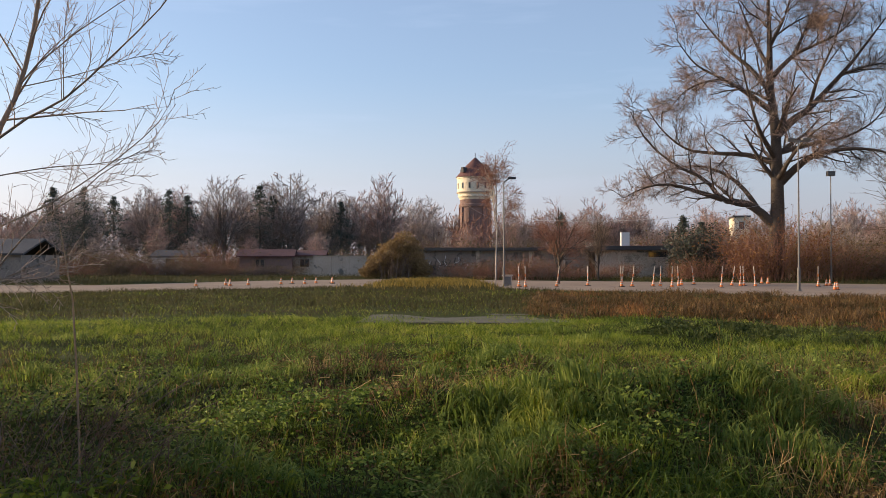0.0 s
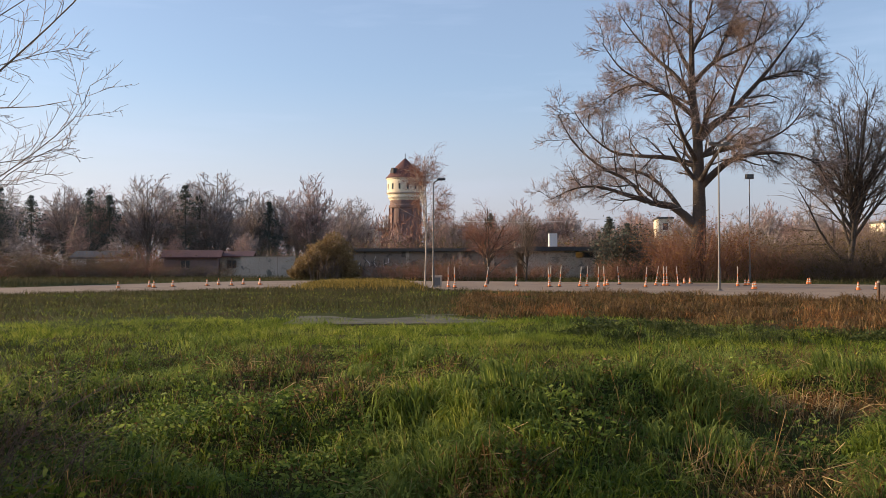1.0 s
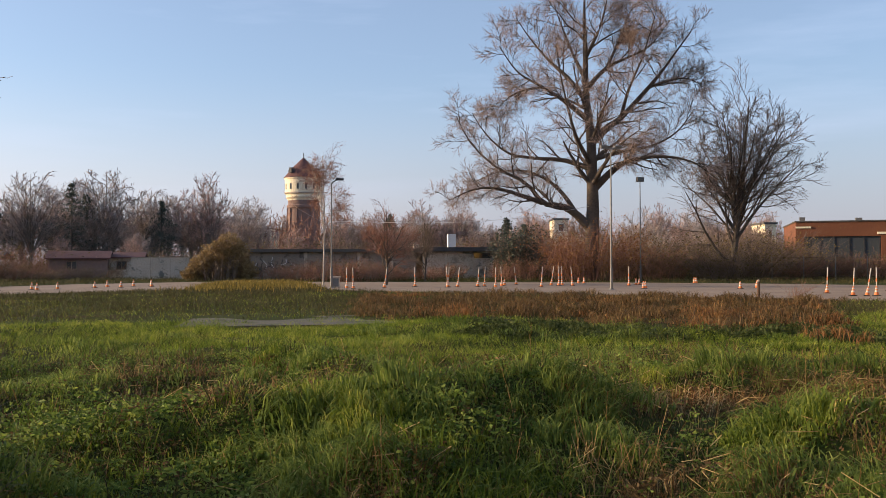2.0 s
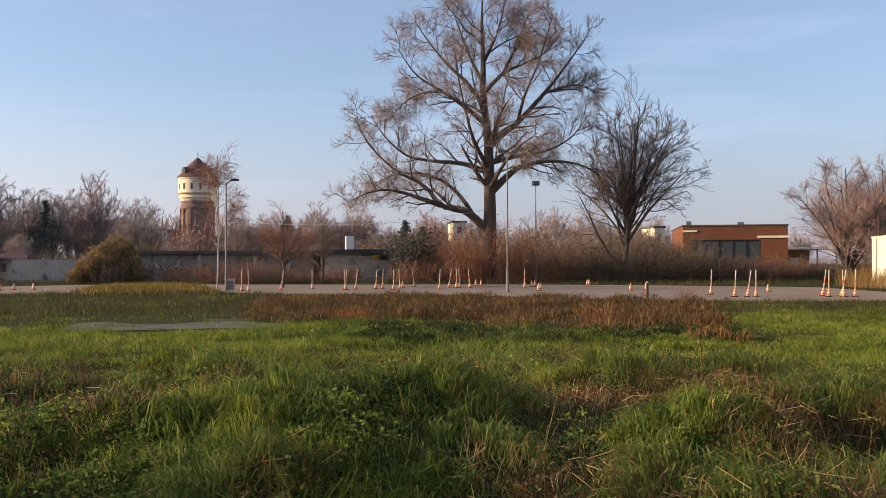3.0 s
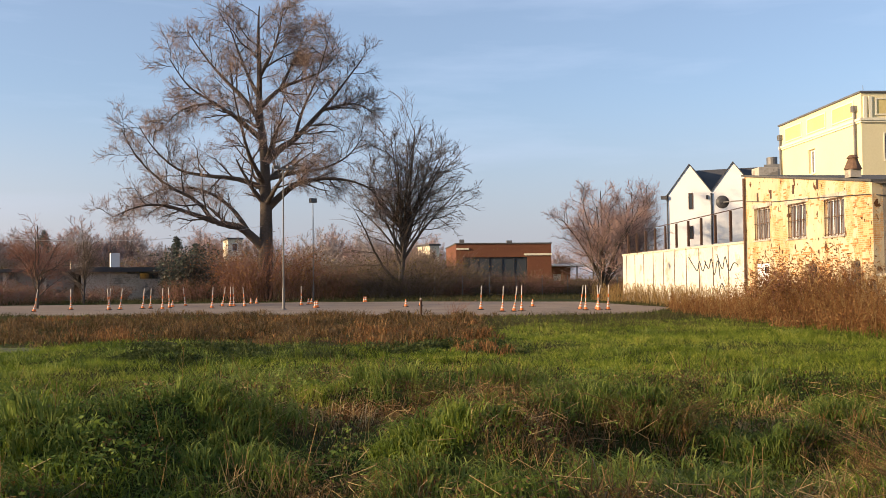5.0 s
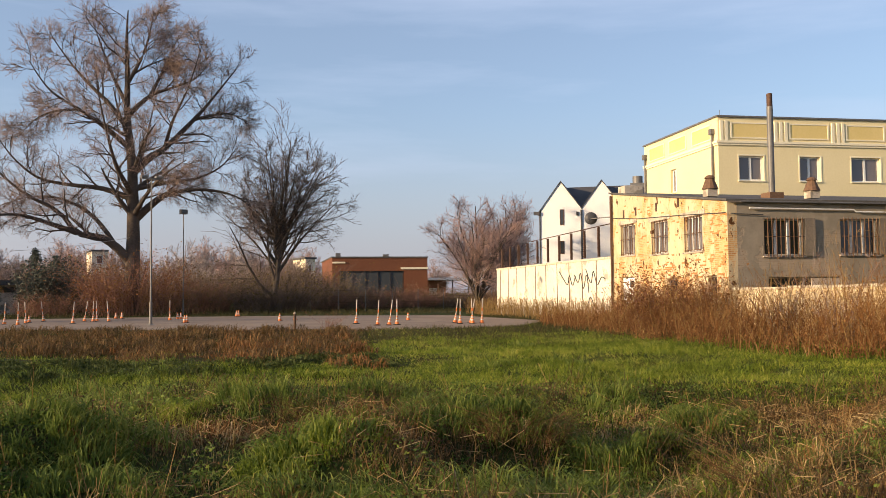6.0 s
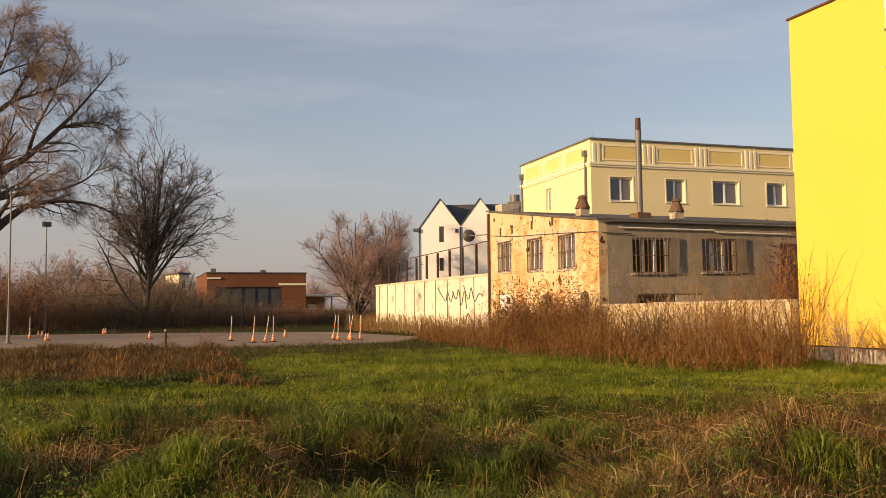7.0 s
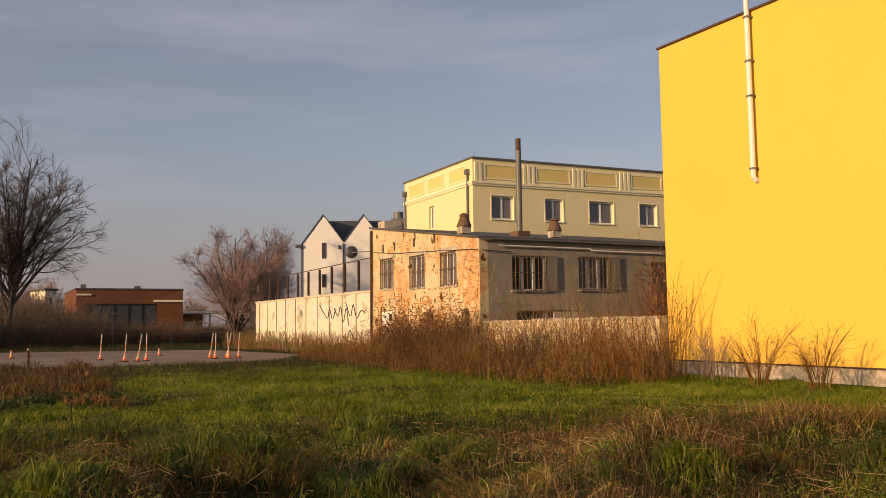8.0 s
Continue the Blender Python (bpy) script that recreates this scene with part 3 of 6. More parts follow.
def brick_building():
    b = thing("brick_building", site(30.44, 19.1), "derelict two-storey building, orange brick losing its plaster, barred windows", "building")
    L, D = 15.0, 11.2
    slope = lambda y: 5.0 + 1.5 * y / D
    side = [(1.95, 3.5, 3.16, 4.65), (5.0, 6.65, 3.22, 4.72), (8.45, 10.1, 3.3, 4.82), (8.55, 10.2, 0.0, 2.24), (0.9, 1.6, 1.2, 2.15), (4.2, 5.2, 1.25, 2.1)]
    front = [(1.55, 3.25, 2.87, 4.33), (4.92, 6.6, 2.92, 4.35), (1.7, 4.9, 1.3, 2.05), (11.8, 13.5, 2.95, 4.35)]
    part("side_wall", pierced(D, 0, slope, 0.4, side, "y"), M_BRICK, b, "orange brick with patches of old plaster")
    bm = pierced(L - 0.4, 0, 5.0, 0.4, [(h[0] - 0.4, h[1] - 0.4, h[2], h[3]) for h in front])
    bmesh.ops.translate(bm, verts=bm.verts, vec=(0.4, 0, 0))
    part("front_wall", bm, M_GREYPLASTER, b, "grey cement render coming away")
    part("back_wall", boxes((0.4, D - 0.4, 0, L, D, 6.42)), M_GREYPLASTER, b)
    part("end_wall", pierced(D - 0.8, 0, 4.9, 0.4, [], "y"), M_GREYPLASTER, b).location = (L - 0.4, 0.4, 0)
    # roof: a thin felt slab laid to the slope, with a worn edge
    bm = bmesh.new()
    lo = [(-0.1, -0.1), (L, -0.1), (L, D + 0.1), (-0.1, D + 0.1)]
    a = [bm.verts.new((x, y, slope(y) + 0.005)) for x, y in lo]
    c = [bm.verts.new((x, y, slope(y) + 0.09)) for x, y in lo]
    bm.faces.new(a)
    bm.faces.new(c)
    for i in range(4):
        bm.faces.new((a[i], a[(i + 1) % 4], c[(i + 1) % 4], c[i]))
    roof = part("roof", bm, M_ROOFFELT, b, "dark felt roof with a ragged edge")
    part("gutter", rod([(0.5, -0.15, 4.97), (L, -0.15, 4.93)], 0.035), M_GREYMETAL, roof)
    part("drip_edge", boxes((0.0, -0.1, 4.93, L, -0.06, 4.99)), M_OLDWOOD, roof)
    for k, (a0, a1, z0, z1) in enumerate(side[:3]):
        w = window_unit(b, "y", a0, a1, z0, z1, 3, M_PVC, sill=M_CONCRETE, glass=M_CURTAIN)
        barred(w, "y", a0 + 0.02, a1 - 0.02, z0, z1, 6, out=-0.06)
        part("lintel", sided("y", (a0 - 0.25, a1 + 0.25, -0.03, 0.02, z1 + 0.002, z1 + 0.2)), M_PLINTH, w)
    part("door", sided("y", (8.6, 10.15, 0.12, 0.18, 0.0, 2.2)), M_PVC, b, "white boarded door")
    part("door_pane", sided("y", (8.9, 9.3, 0.1, 0.118, 1.75, 2.05)), M_GLASS, b)
    for a0, a1, z0, z1 in side[4:]:
        window_unit(b, "y", a0, a1, z0, z1, 1, M_OLDWOOD)
    for k, (a0, a1, z0, z1) in enumerate(front):
        w = window_unit(b, "x", a0, a1, z0, z1, 3 if k != 2 else 2, M_PVC if k != 2 else M_OLDWOOD, sill=M_CONCRETE)
        if k != 2:
            barred(w, "x", a0 + 0.02, a1 + 0.02, z0 - 0.04, z1 + 0.04, 9)
            part("shutter", sided("x", (a1 + 0.04, a1 + 0.5, -0.09, -0.045, z0, z1 + 0.02)), M_OLDWOOD, w, "dark folded steel shutter")
    # a flat dark panel stands in for the door-like opening here
    part("dark_panel", boxes((8.9, -0.05, 1.6, 10.2, 0.0, 4.2)), M_RUST, b, "dark brown panel in place of a door-like opening")
    part("hatch", boxes((3.6, 0.05, 1.32, 4.85, 0.1, 2.0)), M_CONCRETE, b, "pale board closing a low opening")
    for y in (3.9, 6.0, 8.2, 9.6):
        part("air_brick", boxes((-0.02, y, 5.15, 0.1, y + 0.16, 5.55)), M_DARKMETAL, b)
    part("cable", rod([(-0.04, 10.9, 5.25), (-0.05, 8, 4.98), (-0.04, 4, 4.78), (-0.05, 0.1, 4.55), (0.3, -0.06, 4.5), (1.5, -0.06, 4.47)], 0.018, 6), M_LAMP, b)
    part("conduit", rod([(0.9, -0.08, 4.72), (5.5, -0.08, 4.7), (5.6, -0.08, 4.62), (9.5, -0.08, 4.6)], 0.03, 6), M_WHITEPIPE, b)
    part("drainpipe", rod([(-0.1, 11.05, 6.4), (-0.1, 11.05, 0.1)], 0.06, 8), M_DARKMETAL, b)
    # the flue and roof vents stand on the roof
    fl = part("flue", rod([(3.62, 2.6, 5.3), (3.62, 2.6, 9.35)], 0.13, 14), M_GREYMETAL, b, "tall galvanised flue with a sooty tip")
    part("flue_tip", rod([(3.62, 2.6, 9.35), (3.62, 2.6, 9.9)], 0.12, 14), M_DARKMETAL, fl)
    part("flue_base", boxes((3.3, 2.25, 5.3, 3.95, 2.95, 5.65)), M_RUST, fl)
    for x, y in ((0.75, 2.6), (5.1, 2.0)):
        v = part("roof_vent", boxes((x - 0.22, y - 0.22, slope(y) + 0.1, x + 0.22, y + 0.22, slope(y) + 0.42)), M_PLINTH, b)
        part("cowl", lathe([(0.34, slope(y) + 0.42), (0.17, slope(y) + 0.85), (0.23, slope(y) + 0.87), (0.15, slope(y) + 0.98), (0.0, slope(y) + 1.02)], 12), M_RUST, v).location = (x, y, 0)
    part("chimney", boxes((0.3, 10.2, 6.3, 1.3, 11.0, 6.85), bevel=0.02), M_PLINTH, b)
    return b


def cream_building():
    b = thing("cream_building", pose(46.83, 29.78, 0, 0, 0, TURN - 2), "cream three-storey building with ochre cornice panels", "building")
    L, D, H = 32.0, 11.0, 12.0
    front = [(1.33, 2.95), (5.35, 6.75), (8.85, 10.85), (13.05, 14.55), (17.0, 18.6), (21.2, 22.7), (25.0, 26.6)]
    holes = [(a0 - 0.4, a1 - 0.4, z, z + 1.52) for a0, a1 in front for z in (8.16, 4.8, 1.4)]
    bm = pierced(L - 0.4, 0, H, 0.4, holes)
    bmesh.ops.translate(bm, verts=bm.verts, vec=(0.4, 0, 0))
    part("front_wall", bm, M_CREAM, b)
    part("side_wall", pierced(D, 0, H, 0.4, [(5.8, 6.7, 8.13, 9.7)], "y"), M_CREAM, b)
    part("back_wall", boxes((0.4, D - 0.4, 0, L, D, H)), M_CREAM, b)
    part("end_wall", boxes((L - 0.4, 0.4, 0, L, D - 0.4, H)), M_CREAM, b)
    part("roof", boxes((0.4, 0.4, H - 0.4, L - 0.4, D - 0.4, H - 0.2)), M_ROOFFELT, b)
    part("coping", boxes((-0.1, -0.1, H, L + 0.1, 0.5, H + 0.1), (-0.1, 0.5, H, 0.5, D + 0.1, H + 0.1), (0.5, D - 0.5, H, L, D + 0.1, H + 0.1)), M_GREYMETAL, b)
    part("cornice", boxes((-0.14, -0.14, 10.42, L, -0.002, 10.56), (-0.14, -0.002, 10.42, -0.002, D, 10.56), (-0.08, -0.08, 10.3, L, -0.003, 10.42), (-0.08, -0.003, 10.3, -0.003, D, 10.42)), M_CREAMTRIM, b)
    x = 0.9
    while x < L - 3:
        p = part("panel", boxes((x, -0.03, 10.8, x + 2.5, 0.0, 11.62)), M_CREAMPANEL, b, "ochre recessed panel")
        part("surround", boxes((x - 0.1, -0.06, 10.72, x + 2.6, -0.001, 10.8), (x - 0.1, -0.06, 11.62, x + 2.6, -0.001, 11.7), (x - 0.1, -0.06, 10.8, x, -0.001, 11.62), (x + 2.5, -0.06, 10.8, x + 2.6, -0.001, 11.62)), M_CREAMTRIM, p)
        for k in (0.28, 0.62, 0.96):
            part("pilaster", boxes((x + 2.5 + k, -0.09, 10.57, x + 2.68 + k, -0.001, 11.78)), M_CREAMTRIM, b)
        x += 3.85
    for k in (0.12, 0.42):
        part("pilaster", boxes((k, -0.09, 10.57, k + 0.18, -0.001, 11.78)), M_CREAMTRIM, b)
    for y in (0.9, 4.3, 7.6):
        p = part("panel", boxes((-0.03, y, 10.8, 0.0, y + 2.4, 11.62)), M_CREAMPANEL, b, "ochre recessed panel")
        part("surround", boxes((-0.06, y - 0.1, 10.72, -0.001, y + 2.5, 10.8), (-0.06, y - 0.1, 11.62, -0.001, y + 2.5, 11.7), (-0.06, y - 0.1, 10.8, -0.001, y, 11.62), (-0.06, y + 2.4, 10.8, -0.001, y + 2.5, 11.62)), M_CREAMTRIM, p)
    for a0, a1 in front:
        for z in (8.16, 4.8, 1.4):
            w = window_unit(b, "x", a0, a1, z, z + 1.52, 2, M_PVC, bar=0.1, sill=M_CREAMTRIM, into=0.18, glass=M_CURTAIN)
            part("surround", boxes((a0 - 0.08, -0.02, z - 0.06, a0 - 0.001, -0.001, z + 1.6), (a1 + 0.001, -0.02, z - 0.06, a1 + 0.08, -0.001, z + 1.6), (a0 - 0.001, -0.02, z + 1.521, a1 + 0.001, -0.001, z + 1.6)), M_CREAMTRIM, w)
    window_unit(b, "y", 5.8, 6.7, 8.13, 9.7, 2, M_PVC, bar=0.1, sill=M_CREAMTRIM, into=0.18, glass=M_CURTAIN)
    for y in (0.55, D - 0.3):
        part("drainpipe", rod([(-0.12, y, 11.2), (-0.12, y, 0.1)], 0.07), M_GREYMETAL, b)
        part("hopper", boxes((-0.26, y - 0.16, 11.0, -0.003, y + 0.16, 11.35)), M_GREYMETAL, b)
    part("lightning_rod", rod([(0.3, 0.3, H), (0.3, 0.3, H + 0.5)], 0.015, 5), M_GREYMETAL, b)
    return b


def yellow_building():
    b = thing("yellow_building", site(25.76, 9.59), "tall blank bright yellow rendered building with grey plinth", "building")
    bm = boxes((0, -26, 0.42, 11, 0, 9.8))
    part("wall", bm, M_YELLOW, b, "smooth bright yellow render")
    part("plinth", boxes((0.05, -25.95, -0.3, 10.95, -0.05, 0.42)), M_PLINTH, b, "peeling grey plinth")
    part("drip_strip", boxes((-0.03, -26, 0.385, 0.0, 0.02, 0.42)), M_DARKMETAL, b)
    bm = boxes((-0.06, -26.06, 9.8, 11.06, 0.06, 9.86), bevel=0.01)
    part("coping", bm, M_DARKMETAL, b)
    pipe = part("vent_pipe", rod([(-0.14, -3.62, 5.35), (-0.14, -3.62, 11.6)], 0.07, 12), M_WHITEPIPE, b, "white plastic vent pipe")
    for z in (5.5, 7.45, 8.4, 9.6):
        part("clamp", boxes((-0.215, -3.7, z, 0.0, -3.54, z + 0.05)), M_GREYMETAL, pipe)
    part("elbow", rod([(-0.14, -3.62, 5.42), (-0.14, -3.62, 5.3), (-0.08, -3.64, 5.22), (0.0, -3.64, 5.2)], 0.07, 12), M_WHITEPIPE, pipe)
    return b


def gable_house():
    b = thing("gabled_house", pose(69.3, 65.8, 0, 0, 0, -54), "white rendered house with two pointed gables and dark roof", "house")
    w, e, r = 4.35, 10.4, 13.35
    wall = prism([(0, 0), (2 * w, 0), (2 * w, e), (1.5 * w, r), (w, e), (0.5 * w, r), (0, e)], 0, 0.4)
    part("front_wall", wall, M_WHITEHOUSE, b)
    part("side_wall", boxes((0, 0.4, 0, 0.4, 12, e)), M_WHITEHOUSE, b)
    part("end_wall", boxes((2 * w - 0.4, 0.4, 0, 2 * w, 12, e)), M_WHITEHOUSE, b)
    t = 0.12
    roof_line = [(-0.4, e - 0.55), (0.5 * w, r + 0.02), (w, e + 0.02), (1.5 * w, r + 0.02), (2 * w + 0.4, e - 0.55)]
    up = [(x, z + t) for x, z in reversed(roof_line)]
    part("roof", prism(roof_line + up, -0.12, 12), M_ROOFDARK, b, "dark slate roof")
    cross = prism([(0.7, e - 0.1), (5.6, r + 0.04), (11.9, e - 0.1)], -4.2 * w, -0.5 * w)
    cross.transform(pose(0, 0, 0, 0, 0, 90))
    part("roof", cross, M_ROOFDARK, b, "dark slate cross roof")
    part("annex_wall", boxes((2 * w, 1.0, 0, 4.1 * w, 11.6, e - 0.12)), M_WHITEHOUSE, b)
    for x, z, hh in ((0.52 * w, 8.7, 1.7), (0.52 * w, 5.6, 1.4)):
        window_unit(b, "x", x - 0.22, x + 0.22, z, z + hh, 1, M_DARKMETAL, into=-0.06)
    part("drainpipe", rod([(w, -0.1, e - 0.1), (w, -0.1, 0.1)], 0.09), M_ROOFDARK, b)
    part("drainpipe", rod([(-0.1, -0.05, e - 0.5), (-0.1, -0.05, 0.1)], 0.08), M_ROOFDARK, b)
    part("gutter_box", boxes((-0.75, -0.3, e - 0.55, -0.1, 0.1, e - 0.2)), M_ROOFDARK, b)
    part("alarm_box", boxes((w - 0.55, -0.12, e - 0.7, w - 0.3, 0.0, e - 0.3)), M_LAMP, b)
    for x in (2.15 * w, 2.9 * w):
        c = part("vent_stack", boxes((x, 5, r - 0.6, x + 1.6, 6.2, r + 0.2)), M_GREYMETAL, b)
        part("vent_drum", lathe([(0.55, r + 0.2), (0.55, r + 1.0), (0.0, r + 1.05)], 14), M_GREYMETAL, c).location = (x + 0.8, 5.6, 0)
    return b


def dish():
    d = thing("satellite_dish", site(35.8, 29.18) @ pose(-0.05, -0.2, 5.35), "round dark satellite dish on a wall arm", "satellite dish")
    part("arm", rod([(0.1, 0, 0), (-0.6, 1.1, 0.0)], 0.03, 8), M_GREYMETAL, d)
    bm = lathe([(0.0, 0.06), (0.16, 0.04), (0.31, -0.02), (0.33, -0.02), (0.17, 0.06), (0.0, 0.08)], 22)
    bm.transform(pose(-0.6, 1.15, 0.02, 90, 0, -22) @ pose(0, 0, 0))
    part("reflector", bm, M_LAMP, d)
    part("feed", rod([(-0.6, 1.1, 0), (-0.9, 0.75, -0.12)], 0.02, 6), M_GREYMETAL, d)
    return d


def white_wall():
    b = thing("boundary_wall", site(45.96, 48.29), "long whitewashed concrete wall with posts, netting frames and stains", "wall")
    L = 21.9
    part("wall_panel", boxes((0, -L, 0, 0.35, 0, 3.22)), M_WHITEWALL, b)
    part("coping", boxes((-0.05, -L, 3.22, 0.4, 0.06, 3.34), bevel=0.015), M_WALLCAP, b, "stained coping")
    part("footing", boxes((-0.12, -L, 0, -0.002, 0.05, 0.5)), M_PLINTH, b)
    for i in range(11):
        y = -1.0 - i * 2.08
        p = part("post", boxes((0.09, y - 0.06, 3.4, 0.21, y + 0.06, 4.75 + 0.026 * i)), M_DARKMETAL, b, "rusty steel post")
        part("downpost", boxes((-0.03, y - 0.025, 0.5 + 0.3 * (i % 3), -0.002, y + 0.025, 3.215)), M_RUST, p)
    part("rail", rod([(0.15, -8.0, 4.9), (0.15, -21.8, 5.05)], 0.025, 6), M_DARKMETAL, b)
    # spray-painted loops near the brick end
    for k, pts in enumerate((((-13.9, 2.75), (-14.6, 2.3), (-15.3, 1.95), (-15.6, 2.5), (-16.1, 1.9), (-16.6, 2.45)), ((-16.4, 2.5), (-17.0, 2.05), (-17.4, 2.6), (-17.8, 1.7), (-18.3, 2.5), (-18.6, 1.5)), ((-18.2, 2.8), (-18.9, 2.0), (-19.3, 2.65), (-19.8, 1.9), (-20.4, 2.3), (-20.9, 2.2)), ((-17.6, 1.0), (-18.3, 0.75), (-18.8, 1.25), (-19.3, 0.8)))):
        line = curve_through([(-0.012, y, z) for y, z in pts], 18)
        part("graffito", rod([tuple(p) for p in line], 0.028, 6), M_GRAFFITI, b)
    return b


def low_wall():
    b = thing("garden_wall", site(30.44, 19.1), "low pale brick wall between the derelict and the yellow building", "wall")
    for y0, y1, h in ((-3.6, -0.02, 1.56), (-7.1, -3.62, 1.6), (-10.5, -7.12, 1.62)):
        part("wall_panel", boxes((0.12, y0, -0.2, 0.4, y1, h)), M_LOWBRICK, b)
        part("coping", boxes((0.06, y0, h, 0.46, y1, h + 0.09), bevel=0.015), M_WALLCAP, b)
    for y in (-3.61, -7.11):
        part("pier", boxes((0.02, y - 0.17, -0.2, 0.11, y + 0.17, 1.52)), M_LOWBRICK, b)
    return b


def sports_hall():
    b = thing("sports_hall", site(69.67, 85.76), "flat-roofed orange clad hall with dark glazing", "building")
    part("wall_panel", pierced(11.9, 0, 6.0, 0.4, [(0.9, 8.9, 0.6, 4.35)]), M_ORANGE, b).location = (-11.9, 0, 0)
    part("side_wall", boxes((-11.9, 0.4, 0, -11.5, 16, 6.0), (-0.4, 0.4, 0, 0, 16, 6.0), (-11.9, 16, 0, 0, 16.4, 6.0)), M_ORANGE, b)
    part("roof", boxes((-12.0, -0.1, 6.0, 0.1, 16.5, 6.14)), M_ROOFFELT, b)
    part("lintel", boxes((-3.4, -0.12, 4.55, 0.05, -0.002, 4.8)), M_CREAMTRIM, b)
    part("lintel", boxes((-11.9, -0.12, 5.3, -10.3, -0.002, 5.5)), M_CREAMTRIM, b)
    win = part("glazing", boxes((-11, 0.2, 0.6, -3, 0.25, 4.35)), M_HALLGLASS, b)
    for i in range(6):
        part("mullion", boxes((-11 + i * 1.56, 0.12, 0.6, -10.9 + i * 1.56, 0.199, 4.35)), M_LAMP, win)
    part("roof_vent", boxes((-11, 5, 6.14, -10.4, 5.6, 6.8), (-5, 4, 6.14, -4.3, 4.6, 6.6)), M_GREYMETAL, b)
    a = part("canopy", boxes((0.2, 1.0, 3.2, 7.5, 8, 3.5)), M_WHITEHOUSE, b)
    part("canopy_wall", boxes((0.2, 4, 0, 3.2, 8, 3.2)), M_ORANGE, a)
    for x in (3.4, 5.5, 7.3):
        part("post", boxes((x, 1.1, 0, x + 0.15, 1.25, 3.2)), M_LAMP, a)
    part("door", boxes((1.0, 3.9, 0, 2.0, 3.998, 2.2)), M_PVC, b)
    return b


def water_tower():
    b = thing("water_tower", pose(8.45, 230.3, 0), "round brick water tower, cream tank storey, red conical roof", "tower")
    part("shaft", lathe([(4.3, 0), (4.05, 12), (3.95, 15.4), (4.3, 15.8), (4.3, 16.3), (4.0, 16.6), (4.0, 18.0)], 40), M_TOWERBRICK, b, "brown brick shaft")
    for i in range(12):
        a = 2 * math.pi * i / 12
        bm = boxes((-0.35, -0.2, 1, 0.35, 0.2, 15.6))
        bm.transform(Matrix.Rotation(a, 4, "Z") @ Matrix.Translation((0, 4.1, 0)))
        part("buttress", bm, M_TOWERBRICK, b)
    part("tank_storey", lathe([(4.0, 17.6), (4.25, 18.1), (4.5, 18.4), (4.45, 19.0), (4.75, 19.4), (4.75, 23.0), (4.9, 23.1), (4.9, 23.5)], 40), M_TOWERCREAM, b, "cream rendered drum")
    part("band", lathe([(4.78, 19.3), (4.9, 19.35), (4.9, 19.6), (4.78, 19.65)], 40), M_CAP, b)
    for i in range(14):
        a = 2 * math.pi * i / 14 + 0.1
        bm = boxes((-0.26, -0.06, 20.4, 0.26, 0.06, 21.9))
        bm.transform(Matrix.Rotation(a, 4, "Z") @ Matrix.Translation((0, 4.74, 0)))
        part("window", bm, M_GLASS, b)
    roof = part("roof", lathe([(5.15, 23.45), (4.9, 23.75), (2.4, 26.6), (0.35, 28.6), (0.0, 28.75)], 40), M_TILES, b, "red-brown conical roof")
    for a in (0.65, 2.4, 3.9, 5.5):
        bm = boxes((-0.45, -0.9, 24.6, 0.45, 0.6, 25.9))
        bm.transform(Matrix.Rotation(a + math.pi / 2, 4, "Z") @ Matrix.Translation((0, -3.9, 0)))
        part("dormer", bm, M_ROOFDARK, roof)
    part("finial", rod([(0, 0, 28.6), (0, 0, 30.0)], 0.09, 8), M_LAMP, roof)
    return b


def garages():
    b = thing("garage_row", pose(-2.0, 84.6, 0, 0, 0, -5), "low concrete garage row with dark felt roof and graffiti", "garage")
    part("front_wall", boxes((0, 0, 0, 15.8, 0.3, 2.55)), M_GARAGE, b)
    part("front_wall", boxes((16.4, -0.4, 0, 23.2, 0.0, 2.6)), M_CONCRETE, b)
    part("roof", boxes((-0.4, -0.5, 2.56, 16, 9, 2.85)), M_ROOFFELT, b, "dark felt roof")
    r = part("roof", boxes((16.0, -0.9, 2.62, 23.6, 9, 2.95)), M_ROOFFELT, b)
    part("fascia", boxes((16.0, -0.94, 2.58, 23.6, -0.902, 2.99)), M_ROOFDARK, r)
    part("back_wall", boxes((0, 8.6, 0, 23.2, 8.9, 2.55)), M_GARAGE, b)
    for i in range(5):
        part("block_course", boxes((18.8, -0.425, 0.3 + 0.42 * i, 21.2, -0.402, 0.68 + 0.42 * i)), M_PLINTH, b)
    part("vent_opening", boxes((21.3, -0.43, 1.95, 22.9, -0.402, 2.45)), M_GLASS, b)
    part("chimney", boxes((19.3, 4, 2.9, 20.1, 4.8, 4.4)), M_WHITEHOUSE, b)
    part("chimney", boxes((15.6, 0.5, 2.8, 16.6, 1.4, 3.5)), M_PLINTH, b)
    for x in (5.2, 10.2, 13.3, 18.5):
        part("pier", boxes((x, -0.06, 0, x + 0.3, -0.002, 2.55) if x < 16 else (x, -0.46, 0, x + 0.25, -0.402, 2.6)), M_PLINTH, b)
    rg = random.Random(3)
    for i in range(13):
        x, z = 0.7 + 0.28 * i, rg.uniform(0.5, 1.2)
        pts = [(x, -0.012, z), (x + rg.uniform(-0.3, 0.35), -0.012, z + 0.35), (x + rg.uniform(-0.3, 0.4), -0.012, z + 0.55), (x + rg.uniform(-0.2, 0.3), -0.012, z + rg.uniform(0.6, 1.0))]
        part("graffito", rod([tuple(p) for p in curve_through(pts, 12)], rg.uniform(0.02, 0.045), 5), M_GRAFFITI if i % 3 else M_WHITEHOUSE, b)
    return b


